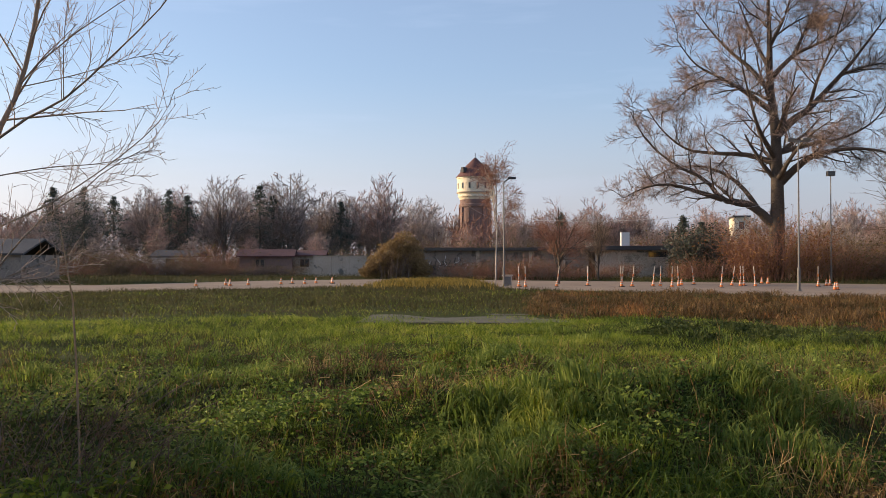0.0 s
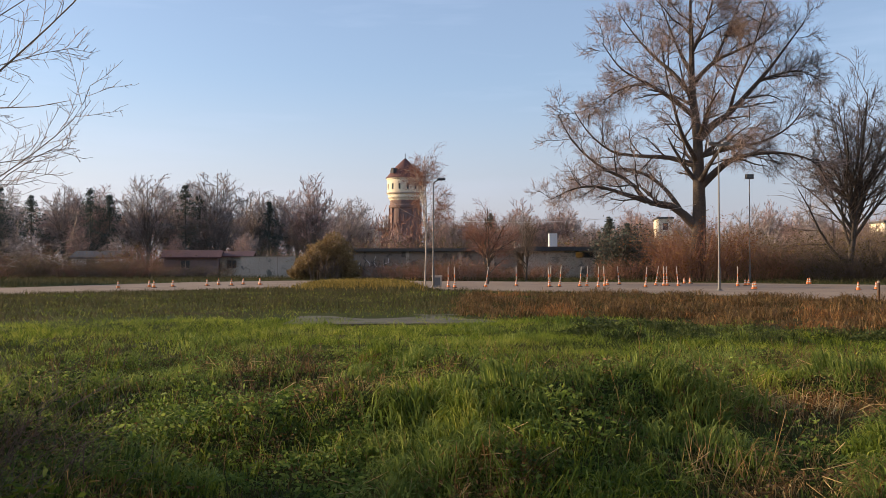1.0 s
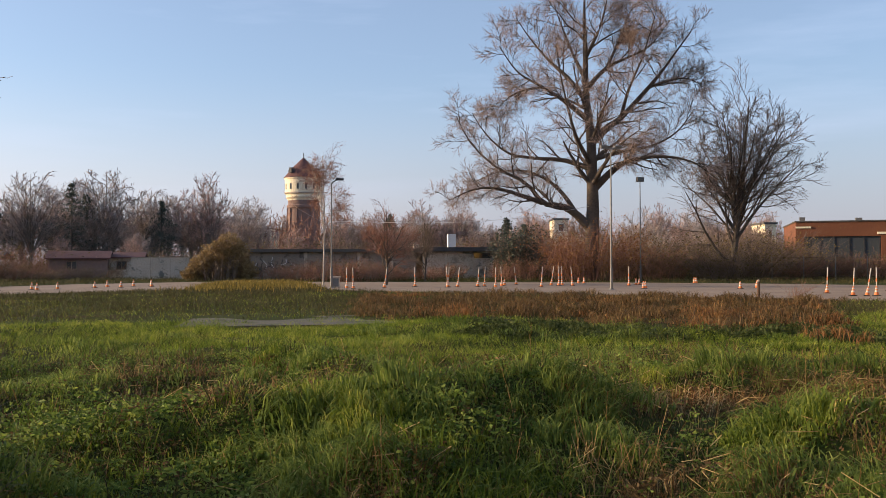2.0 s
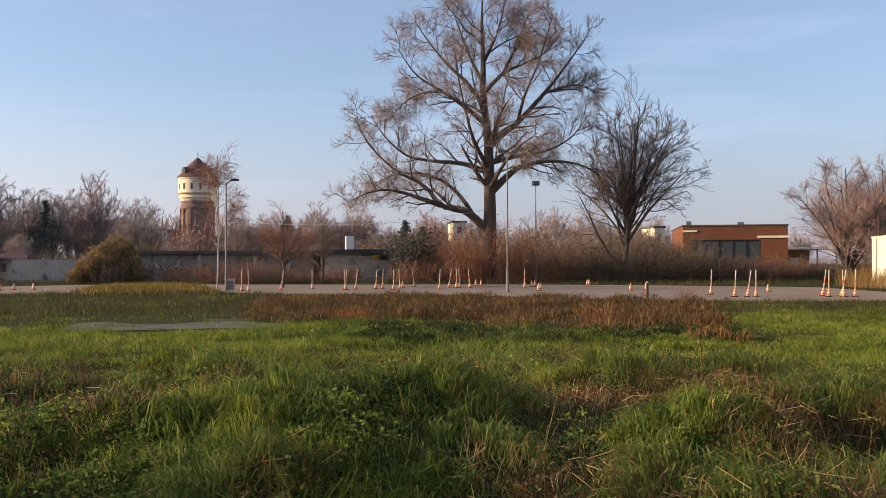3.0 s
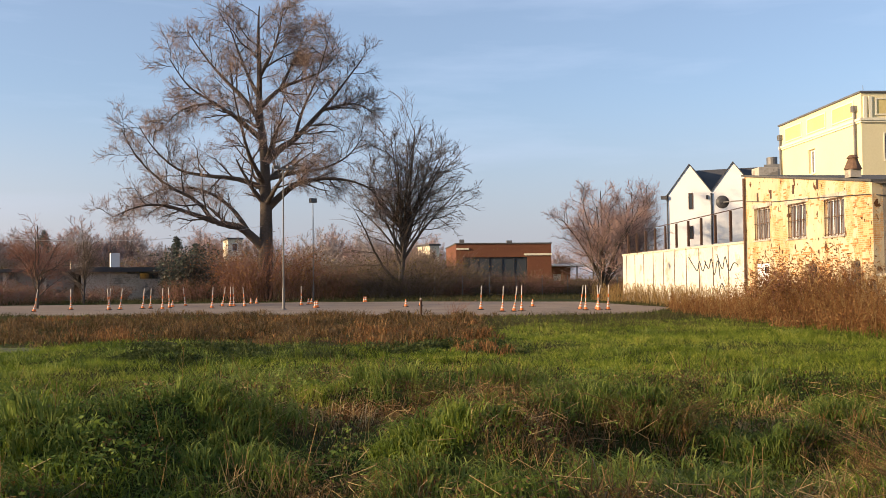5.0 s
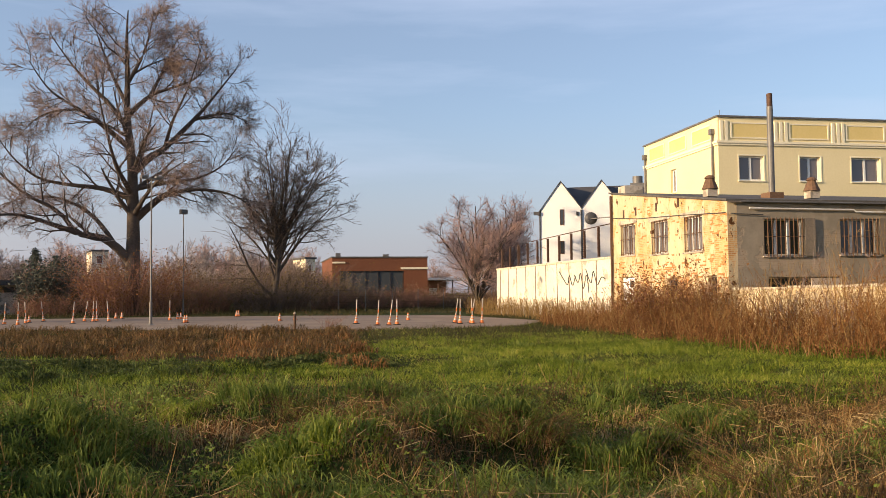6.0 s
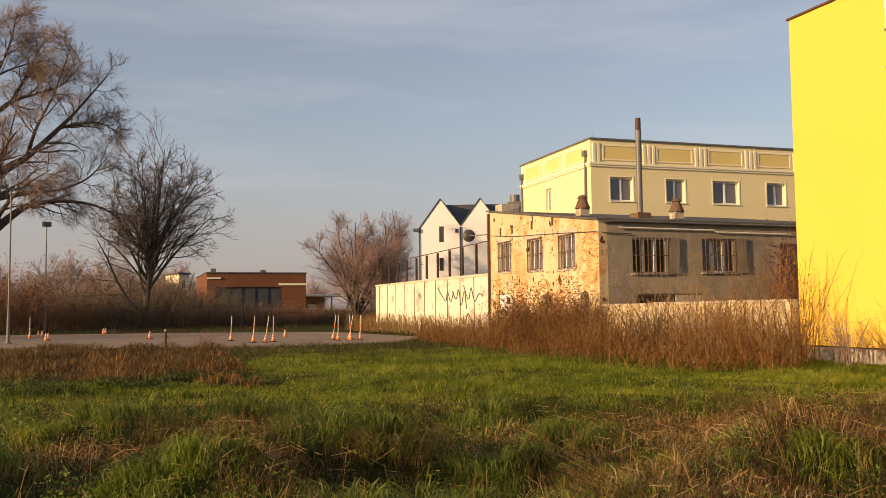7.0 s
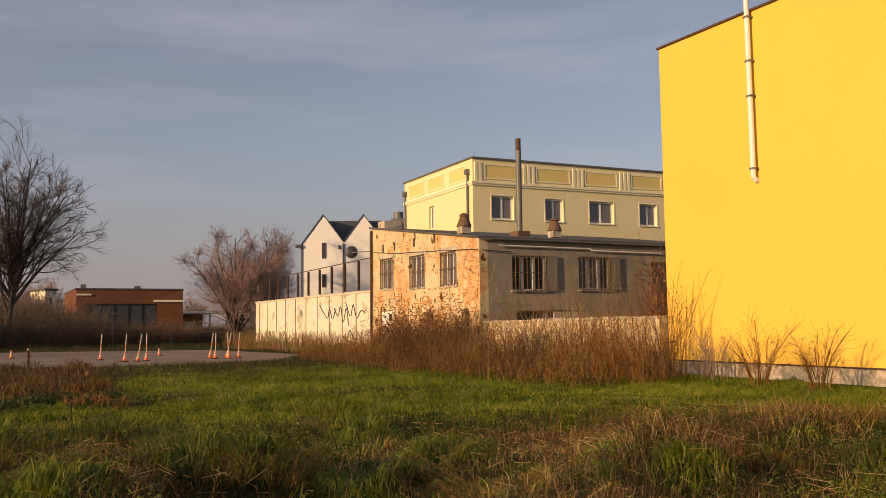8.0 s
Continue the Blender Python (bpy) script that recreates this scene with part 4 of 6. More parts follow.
def left_wall():
    b = thing("concrete_wall", pose(-13.0, 88.6, 0, 0, 0, 5), "grey concrete panel wall with faded graffiti", "wall")
    for i in range(3):
        part("panel", boxes((i * 1.78, 0, 0, i * 1.78 + 1.75, 0.15, 2.05)), M_CONCRETE, b)
    part("cap", boxes((-0.05, -0.04, 2.05, 5.4, 0.19, 2.12)), M_CAP, b)
    for x in (0.7, 1.9, 3.1, 4.3):
        pts = [(x + 0.3 * math.sin(i * 2.4), -0.012, 0.45 + 0.33 * i) for i in range(5)]
        part("graffito", rod([tuple(p) for p in curve_through(pts, 14)], 0.035, 5), M_PLINTH, b)
    return b


def hut(name, x, y, w, d, h, rise, wall, roof, label):
    b = thing(name, pose(x, y, 0, 0, 0, random.uniform(-6, 6)), label, "hut")
    part("wall", pierced(w, 0, h, 0.2, [(w * 0.3, w * 0.3 + 1.0, 0.9, 1.8)]), wall, b)
    part("back_wall", boxes((0, 0.2, 0, 0.2, d, h), (w - 0.2, 0.2, 0, w, d, h), (0.2, d - 0.2, 0, w - 0.2, d, h)), wall, b)
    window_unit(b, "x", w * 0.3, w * 0.3 + 1.0, 0.9, 1.8, 2, M_OLDWOOD)
    bm = prism([(-0.3, h - 0.02), (d / 2, h + rise), (d + 0.3, h - 0.02), (d + 0.3, h + 0.12), (d / 2, h + rise + 0.14), (-0.3, h + 0.12)], -0.3, w + 0.3)
    for v in bm.verts:
        v.co = Vector((v.co.y, v.co.x, v.co.z))
    part("roof", bm, roof, b)
    return b


def block(name, x, y, w, d, h, wall, storeys, bays, label):
    """A plain distant block with a flat roof and real window openings."""
    b = thing(name, pose(x, y, 0, 0, 0, -12), label, "building")
    sh, bw = h / storeys, w / bays
    holes = [((i + 0.28) * bw, (i + 0.72) * bw, (j + 0.3) * sh, (j + 0.78) * sh) for i in range(bays) for j in range(storeys)]
    part("wall", pierced(w, 0, h, 0.4, holes), wall, b)
    part("back_wall", boxes((0, 0.4, 0, 0.4, d, h), (w - 0.4, 0.4, 0, w, d, h), (0.4, d - 0.4, 0, w - 0.4, d, h)), wall, b)
    part("roof", boxes((-0.2, -0.2, h, w + 0.2, d + 0.2, h + 0.3)), M_ROOFFELT, b)
    for a0, a1, z0, z1 in holes:
        window_unit(b, "x", a0, a1, z0, z1, 1, M_PVC, bar=0.12)
    return b


brick_building()
cream_building()
yellow_building()
gable_house()
dish()
white_wall()
low_wall()
sports_hall()
water_tower()
garages()
left_wall()
hut("garden_hut", -21.5, 93, 5.5, 4, 2.0, 0.7, M_TOWERBRICK, M_TILES, "small brick garden hut with red roof")
hut("garden_hut", -16.5, 95, 3.6, 4, 2.1, 0.5, M_PLINTH, M_TILES, "small pale hut with dark red roof")
hut("cottage", -37.5, 63, 7.5, 6, 2.0, 1.1, M_GARAGE, M_ROOFDARK, "low grey cottage with dark pitched roof")
hut("garden_hut", -33, 100, 5, 4, 2.0, 0.7, M_WHITEHOUSE, M_ROOFDARK, "small white allotment hut with dark roof")
block("apartment_building", 31.5, 160, 5.0, 9, 8.2, M_TOWERCREAM, 2, 3, "distant pale block with flat roof")
block("apartment_building", -5.5, 215, 6, 8, 9.6, M_TOWERCREAM, 3, 2, "small cream house beside the tower")
block("apartment_building", 52, 157, 2.6, 8, 9.4, M_TOWERCREAM, 3, 1, "distant cream house between the trees")
block("apartment_building", 71.5, 118, 1.6, 6, 7.0, M_TOWERCREAM, 2, 1, "distant cream annex behind bare trees")

# ---- yard fittings ----


def lamp_post(x, y, h, style):
    b = thing("street_lamp", pose(x, y, 0), "slim grey steel lamp post with a dark floodlight head" if style else "old grey street lamp on a concrete pole", "street lamp", "yard lamps")
    part("pole", rod([(0, 0, 0), (0, 0, 1.2), (0, 0, 1.25), (0, 0, h)], [0.075, 0.075, 0.05, 0.035], 12), M_GREYMETAL, b)
    part("base_plate", lathe([(0.22, 0), (0.22, 0.03), (0.12, 0.05), (0.12, 0.1)], 12), M_GREYMETAL, b)
    if style == 1:
        head = part("head", boxes((-0.28, -0.18, h - 0.05, 0.28, 0.18, h + 0.32), bevel=0.03), M_LAMP, b)
        part("lens", boxes((-0.23, -0.2, h + 0.02, 0.23, -0.182, h + 0.26)), M_GLASS, head)
    elif style == 2:
        part("crossbar", boxes((-0.55, -0.05, h - 0.05, 0.55, 0.05, h + 0.03)), M_GREYMETAL, b)
        for s in (-0.4, 0.4):
            part("head", boxes((s - 0.2, -0.14, h + 0.03, s + 0.2, 0.14, h + 0.14), bevel=0.02), M_GREYMETAL, b)
    else:
        a = part("arm", rod([(0, 0, h), (0.12, 0, h + 0.12), (0.35, 0, h + 0.24)], 0.045, 8), M_GREYMETAL, b)
        part("head", boxes((0.25, -0.1, h + 0.2, 0.75, 0.1, h + 0.34), bevel=0.04), M_LAMP, a)
    return b


lamp_post(18.3, 45.6, 7.75, 2)
lamp_post(28.9, 65.8, 7.95, 1)
lamp_post(3.75, 54.5, 6.4, 0)
cab = thing("meter_cabinet", pose(4.05, 55.6, 0, 0, 0, -8), "grey concrete meter cabinet at the lamp's foot", "cabinet")
part("body", boxes((-0.28, -0.2, 0, 0.28, 0.2, 0.62), bevel=0.02), M_CONCRETE, cab)
part("lid", boxes((-0.33, -0.25, 0.62, 0.33, 0.25, 0.7), bevel=0.02), M_CONCRETE, cab)
part("door", boxes((-0.22, -0.225, 0.08, 0.22, -0.202, 0.58)), M_GREYMETAL, cab)


def cone_master():
    c = thing("traffic_cone", pose(-15.2, 54.5, 0.012), "orange traffic cone with white bands on the asphalt", "traffic cone", "practice cones")
    part("base", boxes((-0.14, -0.14, 0, 0.14, 0.14, 0.03), bevel=0.01), M_RUBBER, c)
    body = part("body", lathe([(0.11, 0.03), (0.1, 0.05), (0.026, 0.42), (0.018, 0.43), (0.0, 0.43)], 16), M_CONE, c)
    part("band", lathe([(0.082, 0.15), (0.066, 0.23), (0.062, 0.23), (0.078, 0.15)], 16), M_CONEWHITE, body)
    part("band", lathe([(0.054, 0.29), (0.041, 0.355), (0.038, 0.355), (0.051, 0.29)], 16), M_CONEWHITE, body)
    return c


def slalom_master():
    c = cone_master()
    c.name = "slalom_pole"
    tagged(c, "white slalom pole standing in an orange cone base", "slalom pole", "slalom poles")
    rod_part = part("pole", rod([(0, 0, 0.3), (0, 0, 1.25)], 0.024, 8), M_CONEWHITE, c)
    part("tape", lathe([(0.029, 0.62), (0.029, 0.78), (0.0265, 0.78), (0.0265, 0.62)], 8), M_CONE, rod_part)
    return c


cone = cone_master()
for x, y in ((-13.9, 56.6), (-13.2, 54.9), (-12.5, 56.8), (-10.8, 59), (-10.4, 61), (-9.3, 59.5), (-8.9, 62), (-7.9, 63), (-7.6, 60.8), (15.3, 56.8), (21.8, 60.5), (22.1, 60.2), (23.9, 55.2), (24.3, 55.6),
             (29.3, 57.6), (29.6, 57.9), (25.9, 45.5), (26.3, 46.2), (21.0, 47.5), (21.3, 47.9), (27.5, 46.5), (31.2, 40.2)):
    copy_thing(cone, pose(x, y, 0.012, 0, 0, random.uniform(0, 90)))
pole = slalom_master()
pole.matrix_world = pose(4.6, 53.6, 0.012, 3, -2, 20)
for x, y in ((4.9, 52.6), (6.9, 53.8), (9.1, 55.6), (10.8, 53.5), (11.0, 54.5), (11.5, 53.9), (12.9, 54.4), (13.4, 54.6), (13.6, 52.6), (14.7, 55.2), (16.6, 58.5), (16.4, 52.2), (18.2, 55.8), (18.4, 54.8), (18.9, 55.6),
             (19.2, 54.4), (22.8, 53.8), (25.3, 35.0), (25.7, 34.6), (26.4, 34.9), (26.1, 38.0), (29.2, 33.4), (29.7, 33.0), (30.1, 33.6), (30.4, 33.1), (29.9, 34.6)):
    copy_thing(pole, pose(x, y, 0.012, random.uniform(-9, 9), random.uniform(-10, 10), random.uniform(0, 90)))
bol = thing("bollard_post", pose(19.3, 32.6, 0), "short dark wooden post with a pale orange top", "post")
part("post", rod([(0, 0, -0.1), (0, 0, 0.74)], 0.055, 10), M_DARKMETAL, bol)
part("cap", lathe([(0.058, 0.74), (0.05, 0.8), (0.0, 0.82)], 10), M_CAP, bol)

cable = thing("overhead_cable", pose(0, 0, 0), "thin pale cable slung from the lamp to the poplar", "cable")
part("wire", rod([tuple(p) for p in curve_through([(3.75, 54.5, 4.1), (11.3, 59.2, 4.25), (18.8, 64.0, 4.9), (25.7, 68.6, 6.1)], 24)], 0.014, 5), M_CONEWHITE, cable)


def wire_fence(x0, y0, x1, y1, count):
    f = thing("wire_fence", pose(0, 0, 0), "rusty wire fence on steel posts before the hall", "fence")
    for i in range(count):
        u = i / (count - 1)
        x, y = x0 + (x1 - x0) * u, y0 + (y1 - y0) * u
        part("post", rod([(x, y, -0.1), (x, y, 1.95)], 0.035, 6), M_GREYMETAL, f)
    for z in (0.3, 0.8, 1.3, 1.85):
        part("wire", rod([(x0, y0, z), (x1, y1, z)], 0.012, 5), M_DARKMETAL, f)
    return f


wire_fence(40.5, 66.0, 60.0, 60.5, 9)

# ---- trees ----


def bare_tree(name, m, label, limbs, radii, levels, bark, twig, sides=10, group="", far=False):
    """limbs: paths n x 3 (the first is the trunk); levels: sprout settings, the last two in the twig material."""
    t = thing(name, m, label, "tree", group)
    for i in range(len(limbs)):
        me = mesh_from("limb", *tubes(limbs[i:i + 1], radii[i:i + 1], sides if i == 0 else max(4, sides // 2)))
        me.shade_smooth()
        link_mesh("limb" if i else "trunk", me, bark, t)
    chunks, fine = [], []
    p, r = limbs, radii
    for i, lv in enumerate(levels):
        np_, nr = sprout(p, r, **lv)
        last = i == len(levels) - 1
        made = ribbons(np_, nr) if far and i else tubes(np_, nr, 3 if far or i >= len(levels) - 2 else 5)
        (fine if i >= len(levels) - 2 else chunks).append(made)
        p, r = np_, nr
    if chunks:
        me = mesh_from("branchwork", *gather(chunks))
        me.shade_smooth()
        link_mesh("branchwork", me, bark, t)
    link_mesh("crown", mesh_from("crown", *gather(fine)), twig, t, "bare winter twigs")
    return t


def limb_set(rows, n):
    paths = np.stack([curve_through(pts, n) for pts, _, _ in rows])
    radii = np.stack([np.linspace(a, b, n) ** 1.0 for _, a, b in rows])
    return paths, radii


def poplar():
    rows = [([(0, 0, -0.3), (0.05, 0, 2.5), (0.15, 0, 5.5), (0.1, 0, 9.0), (0.0, 0.1, 12.0), (-0.4, 0, 15.5), (-0.4, 0, 19), (-0.5, 0, 22.0), (-0.4, 0, 24.3)], 0.68, 0.04),
            ([(-0.1, 0, 4.3), (-1.2, -0.3, 5.4), (-2.4, -0.7, 6.1), (-4.1, -1.2, 6.4), (-5.5, -1.5, 8.0), (-8.0, -1.7, 9.3), (-10.2, -1.8, 11.3), (-11.5, -1.8, 13.6)], 0.46, 0.03),
            ([(-4.1, -1.2, 6.4), (-6.0, -1.8, 7.0), (-8.2, -2.2, 7.6), (-10.2, -2.4, 7.4), (-12.0, -2.5, 6.6)], 0.26, 0.03),
            ([(-1.0, -0.2, 5.1), (-2.4, 0.7, 7.2), (-4.0, 1.5, 8.6), (-6.0, 2.2, 9.4), (-8.4, 2.8, 9.4), (-10.6, 3.2, 8.6)], 0.26, 0.03),
            ([(0.0, 0, 9.2), (-2.2, 0.4, 10.0), (-5.1, 0.6, 10.3), (-7.3, 0.6, 10.8), (-9.2, 0.4, 12.4), (-10.4, 0.2, 14.2)], 0.28, 0.03),
            ([(0.3, 0, 7.6), (2.1, -0.4, 9.2), (3.5, -0.7, 9.8), (6.0, -0.9, 10.0), (8.4, -1.1, 9.5), (10.2, -1.2, 8.2)], 0.38, 0.03),
            ([(0.2, 0, 10.0), (2.8, 0.8, 10.7), (5.3, 1.4, 11.2), (7.4, 1.8, 12.3), (8.8, 2.0, 14.0)], 0.24, 0.03),
            ([(0.1, 0.1, 11.4), (1.4, 0.2, 12.6), (2.6, 0.3, 13.4), (5.0, 0.5, 15.9), (6.2, 0.6, 17.3), (7.5, 0.7, 19.0), (8.6, 0.7, 20.4)], 0.42, 0.03),
            ([(5.0, 0.5, 15.9), (6.6, 1.2, 16.5), (8.2, 1.8, 16.8), (9.3, 2.0, 16.4)], 0.17, 0.02),
            ([(-0.3, 0, 15.9), (1.4, -0.6, 17.4), (3.2, -1.0, 18.1), (5.0, -1.3, 18.9), (6.6, -1.5, 20.8)], 0.26, 0.02),
            ([(-0.1, 0.1, 13.2), (-2.2, -0.5, 14.8), (-4.0, -0.9, 15.9), (-6.2, -1.2, 17.2), (-7.8, -1.3, 19.4)], 0.3, 0.03),
            ([(-4.0, -0.9, 15.9), (-5.6, -0.2, 15.9), (-7.2, 0.4, 15.4), (-8.4, 0.6, 14.2)], 0.15, 0.02),
            ([(-0.3, 0, 14.8), (-2.0, 0.7, 17.0), (-3.7, 1.3, 18.7), (-5.4, 1.8, 20.8), (-6.6, 2.0, 22.6)], 0.28, 0.02),
            ([(-0.4, 0, 16.6), (-1.5, 0.9, 19.0), (-2.5, 1.5, 21.6), (-3.2, 1.8, 23.6)], 0.22, 0.02),
            ([(-0.4, 0, 18.4), (0.7, -0.6, 20.4), (1.3, -1.0, 22.2), (1.6, -1.2, 24.0)], 0.2, 0.02),
            ([(1.4, -0.6, 17.4), (2.3, 0.2, 19.4), (3.1, 0.8, 21.4), (3.8, 1.1, 23.0)], 0.19, 0.02),
            ([(2.6, 0.3, 13.4), (3.2, -1.4, 15.4), (4.4, -2.6, 18.0), (5.4, -3.2, 21.2)], 0.2, 0.02),
            ([(0.0, 0.1, 11.0), (0.8, 2.6, 13.0), (1.4, 4.6, 15.8), (2.0, 5.8, 18.8)], 0.26, 0.03),
            ([(0.0, 0, 9.6), (-1.2, -3.0, 11.5), (-2.0, -5.2, 14.2), (-2.6, -6.4, 17)], 0.26, 0.03),
            ([(0.1, 0, 7.8), (1.2, -2.6, 9.4), (2.4, -4.6, 10.6), (4.0, -5.8, 11.6)], 0.24, 0.03)]
    paths, radii = limb_set(rows, 16)
    paths[..., 0] *= 0.95
    radii[1:] = 0.03 + (radii[1:] - 0.03) * np.linspace(0.9, 0.5, 16)
    lv = [dict(count=13, t0=0.22, t1=0.99, angle=48, ratio=0.26, n=6, rise=0.14, wobble=0.34, thin=0.5, tip=0.03, least=1.3),
          dict(count=6, t0=0.15, t1=1.0, angle=44, ratio=0.5, n=5, rise=0.1, wobble=0.36, thin=0.55, tip=0.02, least=0.9),
          dict(count=5, t0=0.2, t1=1.0, angle=40, ratio=0.6, n=3, rise=0.08, wobble=0.3, thin=0.6, tip=0.014, least=0.7),
          dict(count=3, t0=0.3, t1=1.0, angle=34, ratio=0.6, n=2, rise=0.05, wobble=0.2, thin=0.7, tip=0.011, least=0.5)]
    t = bare_tree("poplar_tree", pose(26.0, 69.0, 0, 0, 0, -20.6), "huge bare old poplar with spreading limbs and fine twigs", paths, radii, lv, M_BARK, M_TWIG, 16)
    nest = thing("bird_nest", pose(26.0, 69.0, 0, 0, 0, -20.6) @ pose(3.1, -0.4, 20.0), "dark ball of twigs high in the poplar", "nest")
    d = unit(rng.normal(size=(260, 3)))
    s = rng.normal(size=(260, 3)) * np.array([0.35, 0.35, 0.28])
    link_mesh("twigs", mesh_from("twigs", *tubes(np.stack([s - d * 0.3, s, s + d * 0.3], 1), np.full((260, 3), 0.018))), M_TWIGDARK, nest)
    return t


def wide_tree(name, m, label, height, spread, stems, twig, bark, trunk=0.25, start=0.18, dense=(7, 6, 4), seed=0, group="", rise=0.3, far=False, tip=0.0075):
    """A bare tree that forks low into several rising stems under a rounded head."""
    rows = [([(0, 0, -0.3), (0.05, 0, height * 0.2), (0.1, 0.05, height * 0.5), (0.0, 0.1, height * 0.97)], trunk, 0.03)]
    r = random.Random(seed)
    for i in range(stems):
        a = 2 * math.pi * (i + r.uniform(-0.3, 0.3)) / stems
        f = r.uniform(0.3, 1.0)
        s, h0 = spread * 0.82 * f, height * (start + r.uniform(0, 0.2))
        h1 = height * (0.98 - 0.42 * f * f) * r.uniform(0.9, 1.0)
        rows.append(([(0.03, 0.02, h0), (s * 0.26 * math.cos(a - 0.3), s * 0.26 * math.sin(a - 0.3), h0 + (h1 - h0) * 0.33),
                      (s * 0.62 * math.cos(a + 0.2), s * 0.62 * math.sin(a + 0.2), h0 + (h1 - h0) * 0.68), (s * math.cos(a + 0.2), s * math.sin(a + 0.2), h1)], trunk * 0.5, 0.02))
    paths, radii = limb_set(rows, 5 if far else 9)
    lv = [dict(count=dense[0], t0=max(0.15, start), t1=0.98, angle=44, ratio=0.42, n=3 if far else 5, rise=rise, wobble=0.3, thin=0.5, tip=tip * 2),
          dict(count=dense[1], t0=0.15, t1=1.0, angle=42, ratio=0.55, n=2 if far else 4, rise=rise, wobble=0.35, thin=0.55, tip=tip * 1.4, least=0.5),
          dict(count=dense[2], t0=0.15, t1=1.0, angle=40, ratio=0.6, n=2 if far else 3, rise=rise, wobble=0.35, thin=0.6, tip=tip, least=0.4)]
    return bare_tree(name, m, label, paths, radii, lv, bark, twig, 8, group, far)


poplar()
wide_tree("willow_tree", pose(38.3, 68.6, 0, 0, 7, 0), "dark many-stemmed bare tree behind the yard", 16.2, 7.4, 16, M_TWIGDARK, M_DARKBARK, 0.34, 0.14, (10, 7, 5), 4, rise=0.2, tip=0.015)
wide_tree("birch_tree", pose(3.35, 56.6, 0), "thin birch with pale bark and hanging twigs", 8.6, 2.0, 9, M_TWIGRED, M_BIRCH, 0.055, 0.42, (8, 6, 4), 5, rise=-0.2)
wide_tree("fruit_tree", pose(7.9, 60.5, 0), "small reddish bare tree by the garages", 5.4, 2.6, 10, M_TWIGRED, M_DARKBARK, 0.1, 0.15, (8, 6, 4), 6)
wide_tree("fruit_tree", pose(12.6, 72, 0), "small dark bare tree against the garage wall", 5.0, 2.2, 7, M_TWIGDARK, M_DARKBARK, 0.1, 0.15, (7, 6, 4), 7)
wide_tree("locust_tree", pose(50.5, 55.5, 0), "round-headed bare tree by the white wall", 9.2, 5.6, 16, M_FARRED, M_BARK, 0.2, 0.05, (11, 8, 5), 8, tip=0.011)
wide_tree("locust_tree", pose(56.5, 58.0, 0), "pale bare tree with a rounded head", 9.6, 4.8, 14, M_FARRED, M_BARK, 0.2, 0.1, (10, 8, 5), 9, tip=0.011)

# far tree belts: a few kinds, copied, most with twigs paled for haze
kinds = []
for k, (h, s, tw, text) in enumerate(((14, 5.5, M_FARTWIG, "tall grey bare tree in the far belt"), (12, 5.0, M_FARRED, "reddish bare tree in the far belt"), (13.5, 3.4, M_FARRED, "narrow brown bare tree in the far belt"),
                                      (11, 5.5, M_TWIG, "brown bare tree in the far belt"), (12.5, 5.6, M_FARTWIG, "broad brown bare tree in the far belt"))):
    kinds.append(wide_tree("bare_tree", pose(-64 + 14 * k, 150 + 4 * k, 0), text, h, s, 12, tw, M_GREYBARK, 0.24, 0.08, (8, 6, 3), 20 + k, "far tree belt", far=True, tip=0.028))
rt = random.Random(11)


def plant(master, x, y, s, sz=1.0):
    c = copy_thing(master, pose(x, y, 0, 0, 0, rt.uniform(0, 360)))
    c.scale = (s, s, s * sz)
    return c


for i in range(108):
    x = -92 + 186 * (i + rt.uniform(0, 1)) / 108
    y = 152 + rt.uniform(-14, 30)
    if abs(x / y - 0.03) < 0.035:
        y = 244
    plant(kinds[rt.randrange(5)], x, y, rt.uniform(0.8, 1.15) * (1.0 if x < 12 else 0.8))
for i in range(26):
    x = -80 + 150 * (i + rt.uniform(0, 1)) / 26
    plant(kinds[rt.randrange(5)], x, 112 + rt.uniform(-8, 12), rt.uniform(0.4, 0.58), 0.9)
for i in range(24):
    x = 66 + 62 * (i + rt.uniform(0, 1)) / 24
    plant(kinds[rt.randrange(5)], x, 134 + rt.uniform(-8, 20) - (x - 66) * 0.5, rt.uniform(0.4, 0.6))


for i in range(16):
    x = 30 + 48 * (i + rt.uniform(0, 1)) / 16
    plant(kinds[rt.randrange(5)], x, 112 + rt.uniform(-8, 10), rt.uniform(0.34, 0.48), 0.9)
for x, y, s in ((44.5, 77, 0.44), (47.0, 80, 0.5), (49.4, 83, 0.46), (51.5, 86, 0.4), (45.8, 84, 0.5)):
    plant(kinds[3], x, y, s)
n = 30000
x, y = rng.uniform(-120, 130, n), rng.uniform(172, 225, n)
z = rng.random(n) ** 1.25 * (7.5 + 6.0 * vnoise(x, y, 11, 71)) * np.where(x > 15, 0.75, 1)
way = unit(rng.normal(size=(n, 3)) * np.array([0.6, 0.6, 1.0]) + np.array([0, 0, 0.8]))
base = np.stack([x, y, np.maximum(z, 0)], 1)
size = rng.uniform(0.8, 2.4, n)[:, None]
stuff("far_thicket", ribbons(np.stack([base, base + way * size], 1), np.stack([np.full(n, 0.09), np.full(n, 0.03)], 1)), M_TWIGRED, "hazy brown thicket behind the far trees", "woods")


